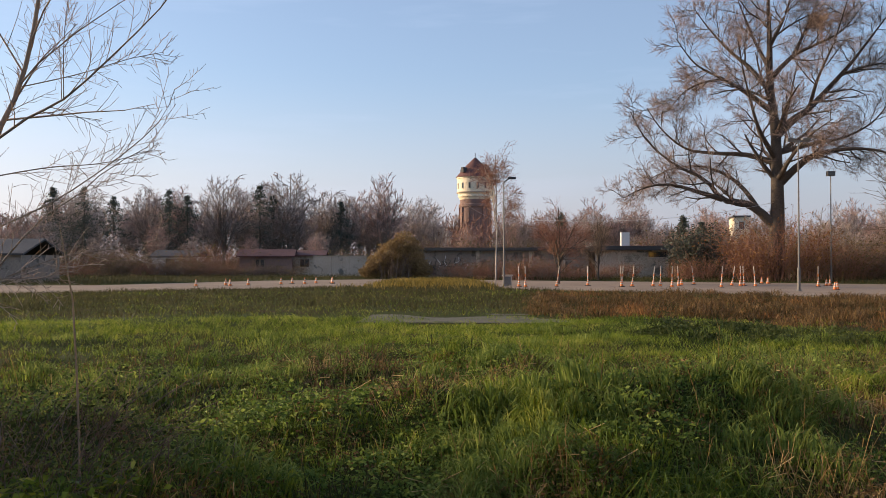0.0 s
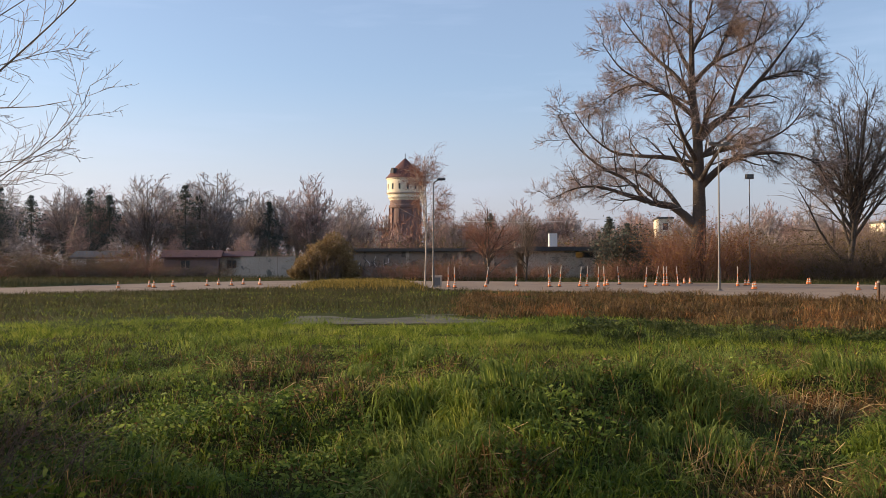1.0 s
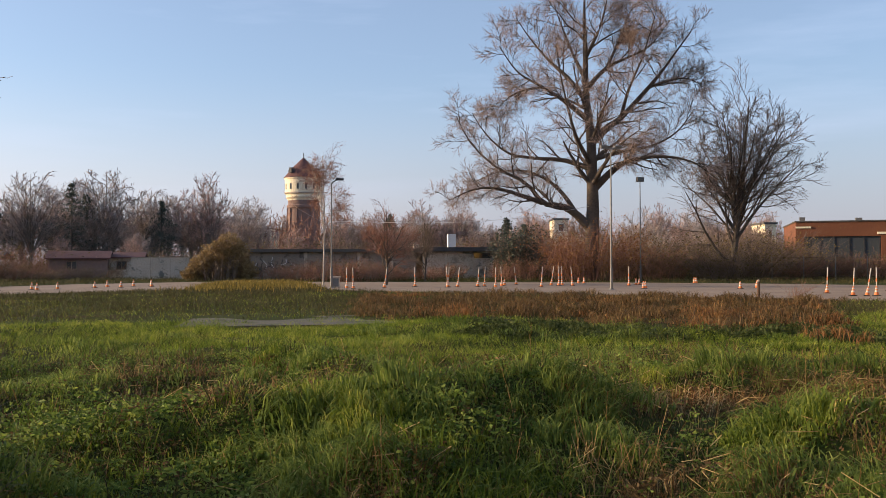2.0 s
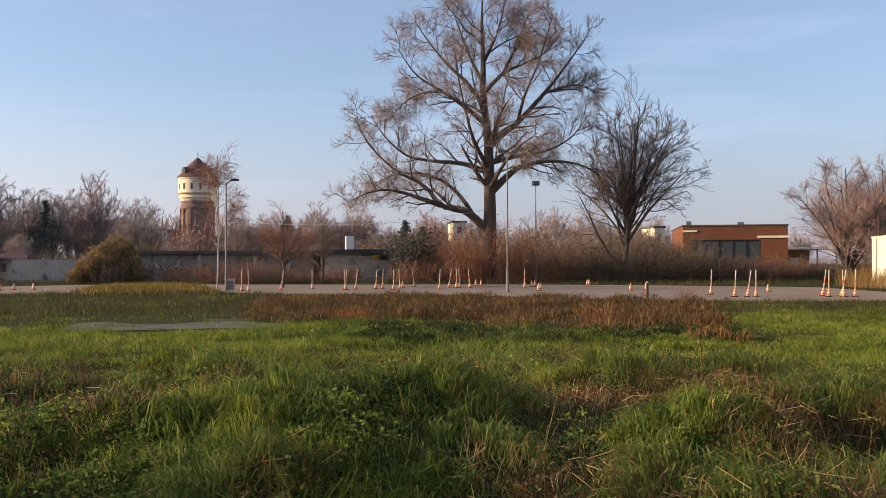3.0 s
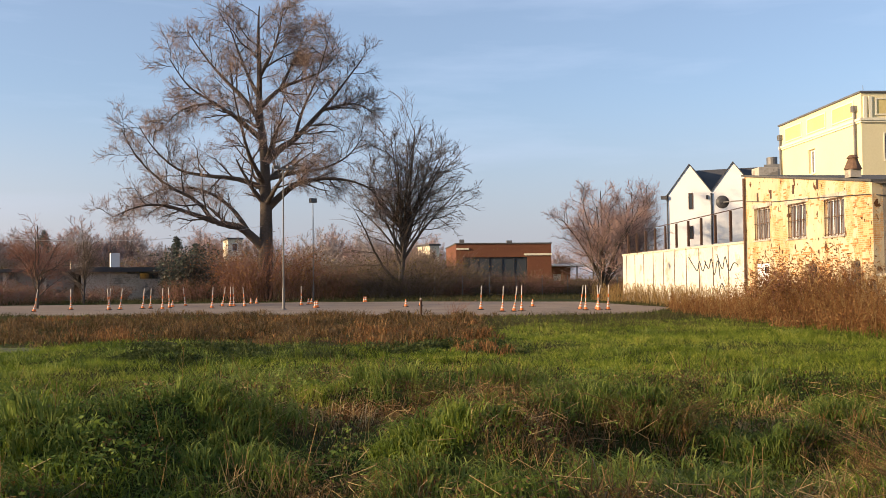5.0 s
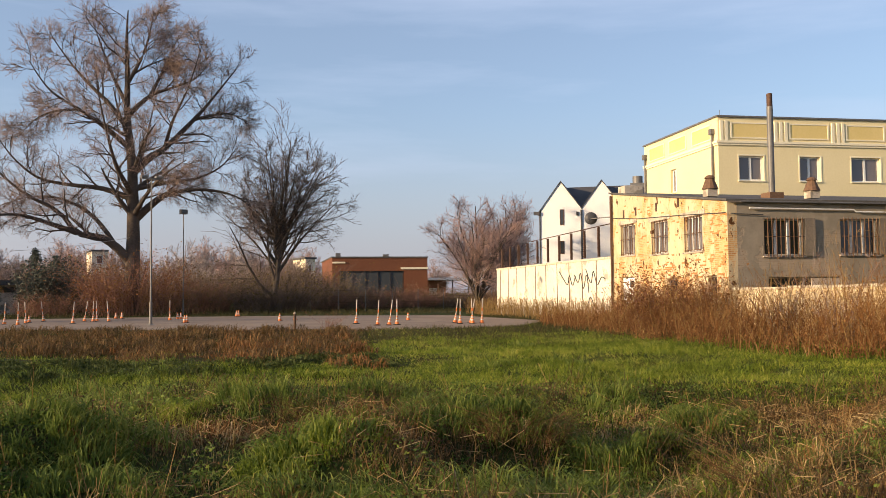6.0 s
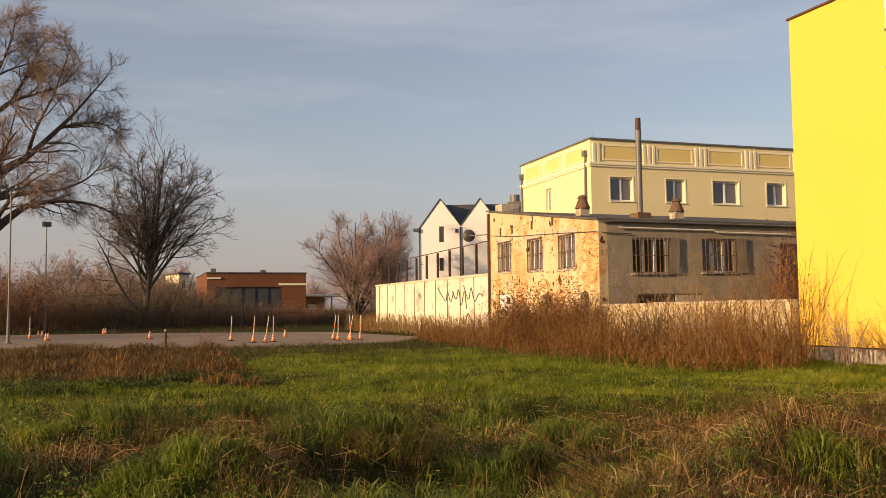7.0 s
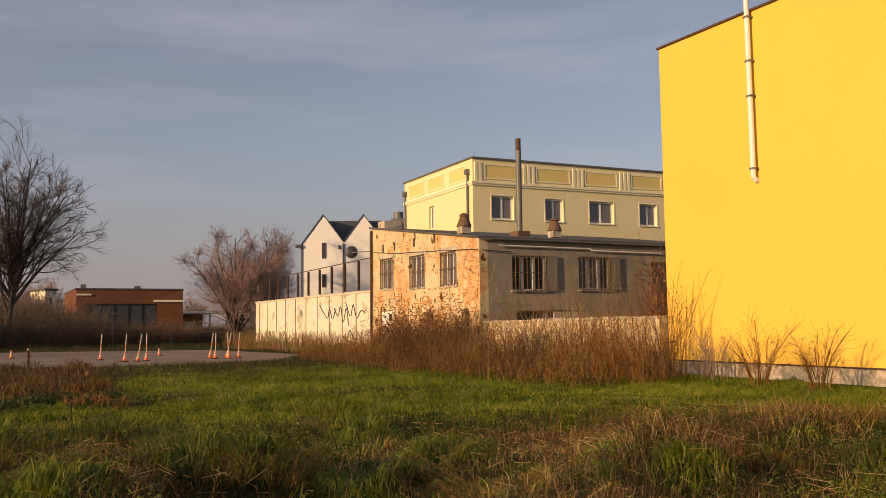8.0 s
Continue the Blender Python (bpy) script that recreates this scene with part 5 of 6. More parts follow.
def spruce(x, y, h, seed):
    t = thing("spruce_tree", pose(x, y, 0), "dark green pointed spruce in the far belt", "tree", "far spruces")
    p = curve_through([(0, 0, -0.2), (0, 0, h * 0.5), (0, 0, h)], 8)[None]
    v, q = tubes(p, np.linspace(0.22, 0.02, 8)[None], 7)
    link_mesh("trunk", mesh_from("trunk", v, q), M_DARKBARK, t)
    n = 170
    u = rng.random(n) ** 0.9
    z = h * (0.1 + 0.9 * u)
    a = rng.random(n) * 2 * np.pi
    r = (1 - u) * h * 0.56 * rng.uniform(0.75, 1.15, n) + 0.08
    k = np.linspace(0.1, 1, 6)[None, :, None]
    way = np.stack([np.cos(a), np.sin(a), np.zeros(n)], 1)[:, None]
    br = np.array([0, 0, 1.0]) * z[:, None, None] + way * r[:, None, None] * k + np.array([0, 0, -1.0]) * (r[:, None, None] * (0.5 * k - 0.25 * k ** 2))
    pts = br[:, :, None] + rng.normal(size=(n, 6, 4, 3)) * np.array([0.1, 0.1, 0.06]) * h / 8
    link_mesh("crown", mesh_from("crown", *leaves(pts.reshape(-1, 3), rng.uniform(0.14, 0.34, n * 24))), M_NEEDLE, t)
    return t


for i, (x, y, h) in enumerate(((-41.7, 134, 10.6), (-39.5, 136, 10.0), (-28.6, 137.5, 11.4), (-27.0, 140, 10.2), (-16.2, 139.5, 9.3), (-56.8, 128, 10.4), (-53, 130, 10.6), (-49, 131, 9.6), (30.5, 112, 6.2), (32.3, 110, 5.4), (20.2, 150, 8.4))):
    spruce(x, y, h * 1.18, i)

# ---- shrubs and hedges ----


def shrub(name, m, label, w, d, h, count, material, lean=0.35, twigs=5, leaf=None, leaf_count=0, group="", thick=0.014, size=(0.08, 0.2), fine=True, dome=0.45):
    """A thicket of arching stems from many roots; some keep leaves."""
    t = thing(name, m, label, "shrub", group)
    n = 5 if fine else 4
    a = rng.random(count) * 2 * np.pi
    rr = np.sqrt(rng.random(count))
    root = np.stack([np.cos(a) * rr * w / 2, np.sin(a) * rr * d / 2, np.full(count, -0.05)], 1)
    out = np.stack([np.cos(a), np.sin(a), np.zeros(count)], 1) + rng.normal(size=(count, 3)) * 0.5
    hh = h * rng.uniform(0.55, 1.05, count) * (1 - dome * rr ** 2)
    k = np.linspace(0, 1, n)[None, :, None]
    p = root[:, None] + np.array([0, 0, 1.0]) * hh[:, None, None] * (k * (1.15 - 0.15 * k)) + out[:, None] * np.array([1, 1, 0]) * (hh * lean)[:, None, None] * k ** 1.6
    r = np.linspace(thick, thick * 0.4, n)[None] * rng.uniform(0.7, 1.4, count)[:, None]
    p2, r2 = sprout(p, r, twigs, 0.2, 1.0, 42, 0.42, 4 if fine else 2, 0.3, 0.4, 0.6, thick * 0.4)
    link_mesh("tangle", mesh_from("tangle", *gather([tubes(p, r, 3), tubes(p2, r2, 3) if fine else ribbons(p2, r2)])), material, t)
    if leaf:
        f = p2.reshape(-1, 3)
        pick = f[rng.integers(0, len(f), leaf_count)] + rng.normal(size=(leaf_count, 3)) * 0.12
        link_mesh("foliage", mesh_from("foliage", *leaves(pick, rng.uniform(*size, leaf_count))), leaf, t)
    return t


ivy = shrub("ivy_bush", pose(-4.3, 79, 0), "leaning ochre bush overgrown with fading ivy", 4.0, 3.4, 2.6, 150, M_TWIGDARK, 0.3, 6, thick=0.03, fine=False, dome=0.6)
lobes = []
for cx, cz, rx, rz in ((0.9, 3.0, 1.3, 1.15), (-0.2, 2.3, 1.5, 1.2), (1.6, 1.9, 1.2, 1.3), (-1.4, 1.3, 1.3, 1.0), (0.3, 1.0, 1.9, 1.0), (2.3, 0.9, 1.0, 0.9), (-2.2, 0.6, 1.0, 0.6)):
    q = unit(rng.normal(size=(2600, 3))) * (rng.random((2600, 1)) ** 0.25)
    q *= 0.8 + 0.4 * vnoise(q[:, :1] * 3 + cx, q[:, 2:] * 3 + cz, 0.8, 17)
    lobes.append(q * np.array([rx, 1.2, rz]) + np.array([cx, 0, cz]))
lobes = np.concatenate(lobes)
lobes = lobes[lobes[:, 2] > 0.05]
link_mesh("foliage", mesh_from("foliage", *leaves(lobes, rng.uniform(0.1, 0.24, len(lobes)))), M_OCHRE, ivy)
shrub("bramble_thicket", pose(25.6, 67.3, 0), "brown bramble thicket round the poplar's foot", 6.5, 3, 5.0, 300, M_TWIGRED, 0.55, 8, M_BRACKEN, 7000, thick=0.015, fine=False)
shrub("evergreen_bush", pose(22.7, 78, 0), "dark evergreen bush by the garages", 4.0, 3, 4.6, 160, M_TWIGDARK, 0.3, 6, M_NEEDLE, 7000, thick=0.03, size=(0.15, 0.35), fine=False)
shrub("bramble_thicket", pose(38.4, 67.0, 0), "tangled brown thicket under the dark tree", 8, 3, 3.6, 300, M_TWIGDARK, 0.75, 8, M_BUSHLEAF, 3000, thick=0.015, fine=False)
hedges = [shrub("hedge_shrub", pose(31.5, 69.5, 0), "brown leafless hedge shrub behind the yard", 6, 3, 3.4, 130, M_TWIGRED, 0.7, 9, M_BUSHLEAF, 1200, "hedge shrubs", 0.016, fine=False),
          shrub("hedge_shrub", pose(35.0, 70.5, 0), "dull brown hedge shrub with a few leaves", 6, 3, 3.3, 130, M_TWIGDARK, 0.75, 9, M_YLEAF, 800, "hedge shrubs", 0.016, fine=False),
          shrub("hedge_shrub", pose(33, 74.5, 0), "dark twiggy hedge shrub behind the yard", 6, 3, 3.7, 130, M_TWIGDARK, 0.7, 9, M_BUSHLEAF, 1200, "hedge shrubs", 0.018, fine=False)]
for i in range(26):
    u = i / 25
    plant(hedges[rt.randrange(3)], -66 + 70 * u + rt.uniform(-1, 1), 99 - 5 * u + rt.uniform(-4, 6), rt.uniform(0.7, 1.2), rt.uniform(0.7, 1.1))
for i in range(13):
    plant(hedges[rt.randrange(3)], -56 + 36 * i / 12 + rt.uniform(-1, 1), 80 + 8 * i / 12 + rt.uniform(-2, 2), rt.uniform(0.5, 0.85), rt.uniform(0.6, 0.9))
for i in range(12):
    plant(hedges[i % 3], 43 + 23 * i / 11 + rt.uniform(-1, 1), 68 + 3 * (i % 3) + rt.uniform(-1, 1), rt.uniform(0.7, 0.95), rt.uniform(0.6, 0.85))
for i in range(14):
    u = i / 13
    plant(hedges[rt.randrange(3)], 42 + 30 * u + rt.uniform(-1, 1), 71 - 2 * u + rt.uniform(-2, 2), rt.uniform(0.6, 0.95), rt.uniform(0.6, 0.9))
for x, y, s in ((-24, 90, 0.55), (-20.5, 89.5, 0.5), (-17.8, 90.5, 0.42), (-15, 88.5, 0.4), (-28, 89, 0.7), (-32, 88, 0.8)):
    plant(hedges[rt.randrange(3)], x, y, s)
for x, y, s in ((43.6, 72.5, 1.0), (45.4, 73.5, 1.1), (47.0, 72.0, 0.9), (41.5, 71.0, 0.95)):
    plant(hedges[1], x, y, s, 1.25)
for x, y, s in ((0.5, 79, 0.5), (2.5, 76.5, 0.55), (4.6, 74.5, 0.62), (6.4, 73, 0.7), (8.2, 72.5, 0.6), (10.8, 74.6, 0.45), (13.2, 75, 0.4), (19.6, 73, 0.5), (21.4, 71.5, 0.7)):
    plant(hedges[0], x, y, s, 0.95)
for x, y, s in ((30, 72, 1.1), (16, 80, 0.5), (36, 76, 1.2), (42, 78, 1.2), (28, 80, 1.3), (24, 82, 1.1), (46, 82, 1.2), (23, 90, 1.3), (17, 97, 1.4), (8, 99, 1.4), (1, 99, 1.3), (30, 95, 1.4), (38, 92, 1.4)):
    plant(hedges[rt.randrange(3)], x, y, s)

# ---- meadow ----


def wedge(n, r0, r1, power, a0=-88.0, a1=34.0):
    """Random spots in the fan that the walk looks over, a0 to a1 degrees to the left of ahead."""
    r = r0 + (r1 - r0) * rng.random(n) ** power
    a = np.radians(rng.uniform(a0, a1, n))
    return -r * np.sin(a), r * np.cos(a), r


def inside(x, y, poly):
    hit = np.zeros(len(x), bool)
    j = len(poly) - 1
    for i in range(len(poly)):
        (xi, yi), (xj, yj) = poly[i], poly[j]
        hit ^= ((yi > y) != (yj > y)) & (x < (xj - xi) * (y - yi) / (yj - yi + 1e-12) + xi)
        j = i
    return hit


def open_ground(x, y):
    """Clear of the yard, the slab and the buildings."""
    u = (x - 30.44) * 0.883 - (y - 19.1) * 0.469
    yu = (x - 25.76) * 0.883 - (y - 9.59) * 0.469
    yv = (x - 25.76) * 0.469 + (y - 9.59) * 0.883
    slab = inside(x, y, [(-2.2, 22.6), (3.4, 22.3), (2.6, 26.1), (-2.0, 26.4)])
    return ~inside(x, y, YARD) & ~(slab & (vnoise(x, y, 0.9, 41) > 0.64)) & (u < 0) & ~((yu > -0.05) & (yv < 0))


def meadow(name, n, power, r0, r1, height, width, lean, material, label, rule, seed, a0=-88.0, a1=34.0):
    x, y, r = wedge(n, r0, r1, power, a0, a1)
    gap = np.where(r < 26, np.clip(3.2 * vnoise(x, y, 0.6, seed + 50) - 0.75, 0.03, 1), 1) * np.where(r < 16, np.clip(3.4 * vnoise(x, y, 0.22, seed + 51) - 0.8, 0.02, 1), 1)
    keep = open_ground(x, y) & (rng.random(n) < rule(x, y, r) * gap)
    x, y, r = x[keep], y[keep], r[keep]
    tall = (0.4 + 1.5 * vnoise(x, y, 1.1, seed) ** 1.6 * rng.uniform(0.5, 1.3, len(x))) * np.where(r < 16, 0.3 + 1.7 * vnoise(x, y, 0.22, seed + 51) ** 2, 1)
    far = 1 + r / 16
    h = height * tall * rng.uniform(0.5, 1.2, len(x)) * np.where(r > 24, 0.75, 1)
    data = blades(x, y, lie(x, y) - 0.03, h, width * far * rng.uniform(0.6, 1.4, len(x)), np.full(len(x), lean))
    return stuff(name, data, material, label, "grass")


def spot(bearing, distance):
    """A place in the meadow, by degrees to the right of ahead and metres."""
    return distance * math.sin(math.radians(bearing)), distance * math.cos(math.radians(bearing))


DRY_SPOTS = [(4.6, 6.5, 0.7), (-7.3, 11.8, 0.7), (15.6, 11.5, 0.9), (25.7, 9.4, 1.0), (25.6, 6.6, 0.9), (34.4, 10.0, 0.9), (36, 8.6, 0.8), (45, 9.5, 0.8), (62, 12.0, 1.6), (60, 7.8, 1.4), (70, 10.0, 1.6), (54, 6.4, 0.8), (76, 14.0, 1.8), (-16, 6.4, 0.6), (52, 10.8, 0.8)]


def dryness(x, y):
    """Where the dead brown growth stands, from 0 to 1."""
    d, a = np.hypot(x, y), np.degrees(np.arctan2(x, y))
    ragged = vnoise(x, y, 1.3, 14)
    belt = np.clip((d - 23.5 + 3.5 * np.clip((a - 12) / 16, 0, 1) + 3 * (ragged - 0.5)) / 1.5, 0, 1) * np.clip((a - 1) / 8, 0, 1) * np.clip((35 - a + 3 * (ragged - 0.5)) / 1.5, 0, 1)
    got = belt * (0.45 + 0.55 * np.clip((a - 14) / 8, 0, 1))
    for b, r, w in DRY_SPOTS:
        px, py = spot(b, r)
        got = got + 1.15 * np.exp(-((np.hypot(x - px, y - py) / w) ** 2)) * (0.45 + 0.9 * vnoise(x, y, 0.5, 15))
    rough = np.clip(vnoise(x, y, 1.9, 52) * 3.0 - 1.4, 0, 1) * np.clip((14.5 - d) / 2.5, 0, 1) * np.clip((a + 24) / 30, 0.2, 0.75)
    return np.clip(got + rough, 0, 1)


def band(x, y):
    """The fresh short-grass band across the middle of the meadow, from 0 to 1."""
    d, a = np.hypot(x, y), np.degrees(np.arctan2(x, y))
    far = 25 - 3.5 * np.clip((a - 8) / 8, 0, 1) + 12.5 * np.clip((a - 34) / 4, 0, 1)
    return np.clip((d - 11.5 - 2.5 * vnoise(x, y, 2.2, 19)) / 2, 0, 1) * np.clip((far - d) / 3, 0, 1)


def greenness(x, y):
    """Low on the sapling's side of the near meadow, where olive takes over; high elsewhere."""
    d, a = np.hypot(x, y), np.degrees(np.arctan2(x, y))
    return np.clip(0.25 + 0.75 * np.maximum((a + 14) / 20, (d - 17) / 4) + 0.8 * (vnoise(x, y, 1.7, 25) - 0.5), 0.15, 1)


def far_sward(name, n, r0, r1, height, material, label, rule, seed, lean=0.7):
    x, y, r = wedge(n, r0, r1, 0.85)
    keep = open_ground(x, y) & (rng.random(n) < rule(x, y, r))
    x, y, r = x[keep], y[keep], r[keep]
    h = height * (0.45 + 0.75 * vnoise(x, y, 0.7, seed) ** 2 + 0.55 * vnoise(x, y, 2.7, seed + 1) ** 2) * rng.uniform(0.6, 1.3, len(x))
    return stuff(name, slips(x, y, lie(x, y) - 0.02, h, 0.00062 * r * rng.uniform(0.7, 1.5, len(x)), lean), material, label, "grass")


far_sward("green_grass", 760000, 10.5, 46, 0.125, M_GRASS, "short bright green meadow grass", lambda x, y, r: (0.07 + 0.93 * band(x, y)) * (1 - 0.95 * dryness(x, y)) * greenness(x, y), 5, 1.2)
far_sward("olive_sward", 260000, 11, 58, 0.2, M_OLIVE, "dark olive grass towards the yard and by the sapling", lambda x, y, r: np.maximum(np.clip((r - 24) / 5, 0, 1), 1.0 - greenness(x, y)) * (1 - 0.85 * dryness(x, y)), 6)
meadow("fine_grass", 200000, 0.9, 4.2, 15, 0.13, 0.0055, 0.9, M_GRASS, "fine short grass close by", lambda x, y, r: 1.0 - 0.8 * dryness(x, y), 9)
meadow("olive_grass", 110000, 0.9, 4.2, 15, 0.17, 0.006, 1.0, M_OLIVE, "dark olive grass between the green", lambda x, y, r: np.full(len(x), 0.8), 6)
meadow("dry_grass", 90000, 0.95, 4.2, 15.5, 0.24, 0.0042, 1.1, M_DRY, "bleached straw grass in loose patches", lambda x, y, r: 0.02 + 0.55 * dryness(x, y), 7)
meadow("dead_weeds", 130000, 0.95, 4.2, 15.5, 0.25, 0.0045, 1.2, M_BROWNMIX, "rust-brown dead weeds lying in patches", lambda x, y, r: 0.5 + 0.5 * dryness(x, y) ** 1.2, 8)
meadow("brown_belt_weeds", 150000, 0.85, 18, 43, 0.2, 0.0045, 0.8, M_BROWNMIX, "belt of rust-brown dead weeds before the yard", lambda x, y, r: np.clip(dryness(x, y) * 1.2 - 0.15, 0, 1), 51, -40.0, 2.0)
meadow("belt_straw", 14000, 0.85, 18, 43, 0.28, 0.004, 0.8, M_BRACKEN, "rusty stems in the brown belt", lambda x, y, r: np.clip(dryness(x, y) * 1.2 - 0.5, 0, 1) * np.clip(vnoise(x, y, 2.5, 57) * 3 - 1.2, 0, 1), 58, -40.0, 2.0)
meadow("near_grass", 150000, 0.9, 4.0, 13.5, 0.19, 0.0075, 1.2, M_GRASS, "tall fresh grass in the near meadow", lambda x, y, r: np.clip(2.6 * vnoise(x, y, 1.4, 33) - 0.85, 0, 1) * (1 - 0.9 * dryness(x, y)), 34)


def grass_domes(name, spots, material, label, thick=2600, length=0.36, width=0.011):
    """Rounded mounds of long grass that falls outwards from the crown, with a parting of its own."""
    roots, ways, sizes = [], [], []
    for x, y, w, h in spots:
        m = int(thick * w * w)
        a, q = rng.random(m) * 2 * np.pi, np.sqrt(rng.random(m))
        px, py = x + np.cos(a) * q * w, y + np.sin(a) * q * w * 0.85
        tuft = vnoise(px, py, 0.19, 95)
        k = rng.random(m) < np.clip(3.6 * tuft - 0.9, 0.03, 1)
        a, q, px, py, tuft, m = a[k], q[k], px[k], py[k], tuft[k], k.sum()
        lump = 0.25 + 0.7 * vnoise(px, py, 0.4, 92) + 0.55 * tuft
        roots.append(np.stack([px, py, lie(px, py) - 0.05 + 0.85 * h * (1 - q ** 2.2) * lump], 1))
        comb = a + rng.normal(size=m) * 0.9 + 5.0 * (vnoise(px, py, 0.3, 93) - 0.5)
        ways.append(np.stack([np.cos(comb), np.sin(comb), np.zeros(m)], 1))
        sizes.append(length * min(1.0, 0.55 + 0.5 * w) * rng.uniform(0.55, 1.2, m) * (0.35 + 0.9 * tuft))
    root, way, size = np.concatenate(roots), np.concatenate(ways), np.concatenate(sizes)[:, None]
    n = len(root)
    lean = rng.uniform(0.35, 0.95, (n, 1))
    up = np.array([[0, 0, 1.0]])
    mid = root + size * (way * lean * 0.25 + up * 0.5)
    bow = root + size * (way * lean * 0.62 + up * (0.72 - 0.2 * lean))
    top = root + size * (way * lean * 1.0 + up * (0.8 - 0.62 * lean))
    face = rng.random(n) * 2 * np.pi
    side = np.stack([np.cos(face), np.sin(face), np.zeros(n)], 1) * (width / 2 * rng.uniform(0.6, 1.4, (n, 1)))
    v = np.stack([root - side, root + side, mid + side, mid - side, bow + side * 0.7, bow - side * 0.7, top], 1).reshape(-1, 3)
    i = np.arange(n)[:, None] * 7
    return stuff(name, (v, np.concatenate([i + np.array([[0, 1, 2, 3]]), i + np.array([[3, 2, 4, 5]])]), i + np.array([[5, 4, 6]])), material, label, "grass")


rm = random.Random(77)
scatter = lambda n, d0, d1, b0, b1, w0, w1, h0, h1: [(*spot(rm.uniform(b0, b1), rm.uniform(d0, d1)), rm.uniform(w0, w1), rm.uniform(h0, h1)) for _ in range(n)]
grass_domes("crested_mounds", [(*spot(7.0, 8.1), 0.8, 0.36), (*spot(2.5, 8.0), 0.6, 0.2), (*spot(14.5, 6.8), 0.5, 0.1), (*spot(44, 10.2), 0.9, 0.3), (*spot(47, 7.6), 0.8, 0.26), (*spot(32, 8.2), 0.6, 0.22), (*spot(-14, 7.2), 0.7, 0.2), (*spot(22, 9.0), 0.5, 0.2)],
            M_LUSH, "crested mounds of broad shining grass", 1300, 0.36, 0.015)
grass_domes("grass_mounds", [(*spot(43, 10.0), 1.1, 0.34), (*spot(46, 7.3), 0.9, 0.24), (*spot(40, 11.4), 0.8, 0.28), (*spot(-13, 11.5), 0.9, 0.3), (*spot(55, 11.5), 0.7, 0.2), (*spot(19, 7.4), 0.7, 0.2)]
            + scatter(16, 6.2, 12.5, -26, 30, 0.35, 0.75, 0.12, 0.28) + scatter(16, 6.2, 13, 30, 84, 0.35, 0.75, 0.1, 0.24), M_LUSH, "large domed mounds of arching dark green grass")
grass_domes("sunny_mounds", [(*spot(4.4, 8.3), 0.6, 0.3), (*spot(6.5, 7.8), 0.6, 0.36), (*spot(13.8, 6.5), 0.75, 0.12), (*spot(-12, 7.0), 0.6, 0.15), (*spot(33, 8.4), 0.6, 0.2), (*spot(31, 8.0), 0.5, 0.18), (*spot(58, 9.2), 0.6, 0.15)]
            + scatter(16, 6.0, 13, -26, 84, 0.3, 0.6, 0.08, 0.2), M_GRASS, "pale green mounds of arching grass", 2200, 0.32, 0.01)
# low tufts that break the even band
grass_domes("meadow_tufts", scatter(150, 12, 24, -26, 34, 0.2, 0.5, 0.04, 0.14) + scatter(110, 12, 30, 34, 80, 0.2, 0.5, 0.04, 0.13), M_GRASS, "small bright tufts in the green band", 900, 0.24, 0.013)
grass_domes("dark_tufts", scatter(70, 11, 22, -26, 34, 0.25, 0.6, 0.06, 0.18) + scatter(50, 12, 26, 34, 80, 0.2, 0.5, 0.05, 0.14), M_LUSH, "small dark tufts in the green band", 900, 0.26, 0.013)
grass_domes("straw_mounds", [(*spot(b, r), 0.7 * w, 0.14) for b, r, w in DRY_SPOTS] + scatter(14, 6.5, 13.5, 48, 82, 0.3, 0.6, 0.06, 0.16), M_STRAW, "bleached mounds of leaning dead grass", 600, 0.34, 0.006)
grass_domes("rusty_mounds", [(*spot(b + 2.5, r + 0.2), 0.75 * w, 0.16) for b, r, w in DRY_SPOTS] + scatter(10, 6.5, 13, -20, 48, 0.3, 0.5, 0.08, 0.18), M_BRACKEN, "rust-brown mounds of withered stems", 900, 0.3, 0.006)


heaps = [h for h in scatter(420, 18, 42, 3, 36, 0.35, 0.9, 0.12, 0.34) if float(dryness(np.array([h[0]]), np.array([h[1]]))[0]) > 0.3 and open_ground(np.array([h[0]]), np.array([h[1]]))[0]]
grass_domes("belt_heaps", heaps[::2] + heaps[3::4], M_BROWNMIX, "heaped brown dead weeds in the belt", 420, 0.34, 0.016)
grass_domes("rusty_heaps", heaps[1::8] + scatter(7, 19, 23, 27, 35, 0.4, 0.8, 0.15, 0.3), M_BRACKEN, "heaped rust-red dead weeds in the belt", 380, 0.34, 0.014)
grass_domes("belt_edge_weeds", scatter(34, 17.5, 20.5, 12, 35, 0.3, 0.6, 0.08, 0.18), M_DARKWEED, "dark green weeds along the brown belt", 420, 0.3, 0.018)


def leafy_mounds(name, spots, material, label, size=(0.03, 0.07)):
    """Big rounded clumps of broad leaves on hidden stems, thinner at the rim."""
    got = []
    for x, y, w, h in spots:
        m = int(1500 * w * w)
        a, q = rng.random(m) * 2 * np.pi, np.sqrt(rng.random(m))
        px, py = x + np.cos(a) * q * w, y + np.sin(a) * q * w * 0.8
        lump = 0.3 + 1.2 * vnoise(px, py, 0.24, 91)
        got.append(np.stack([px, py, lie(px, py) + 0.02 + h * (1 - q ** 2.4) * lump * rng.uniform(0.35, 1.0, m) ** 0.5], 1))
    p = np.concatenate(got)
    return stuff(name, leaves(p, rng.uniform(*size, len(p)), 0.45), material, label, "weeds")


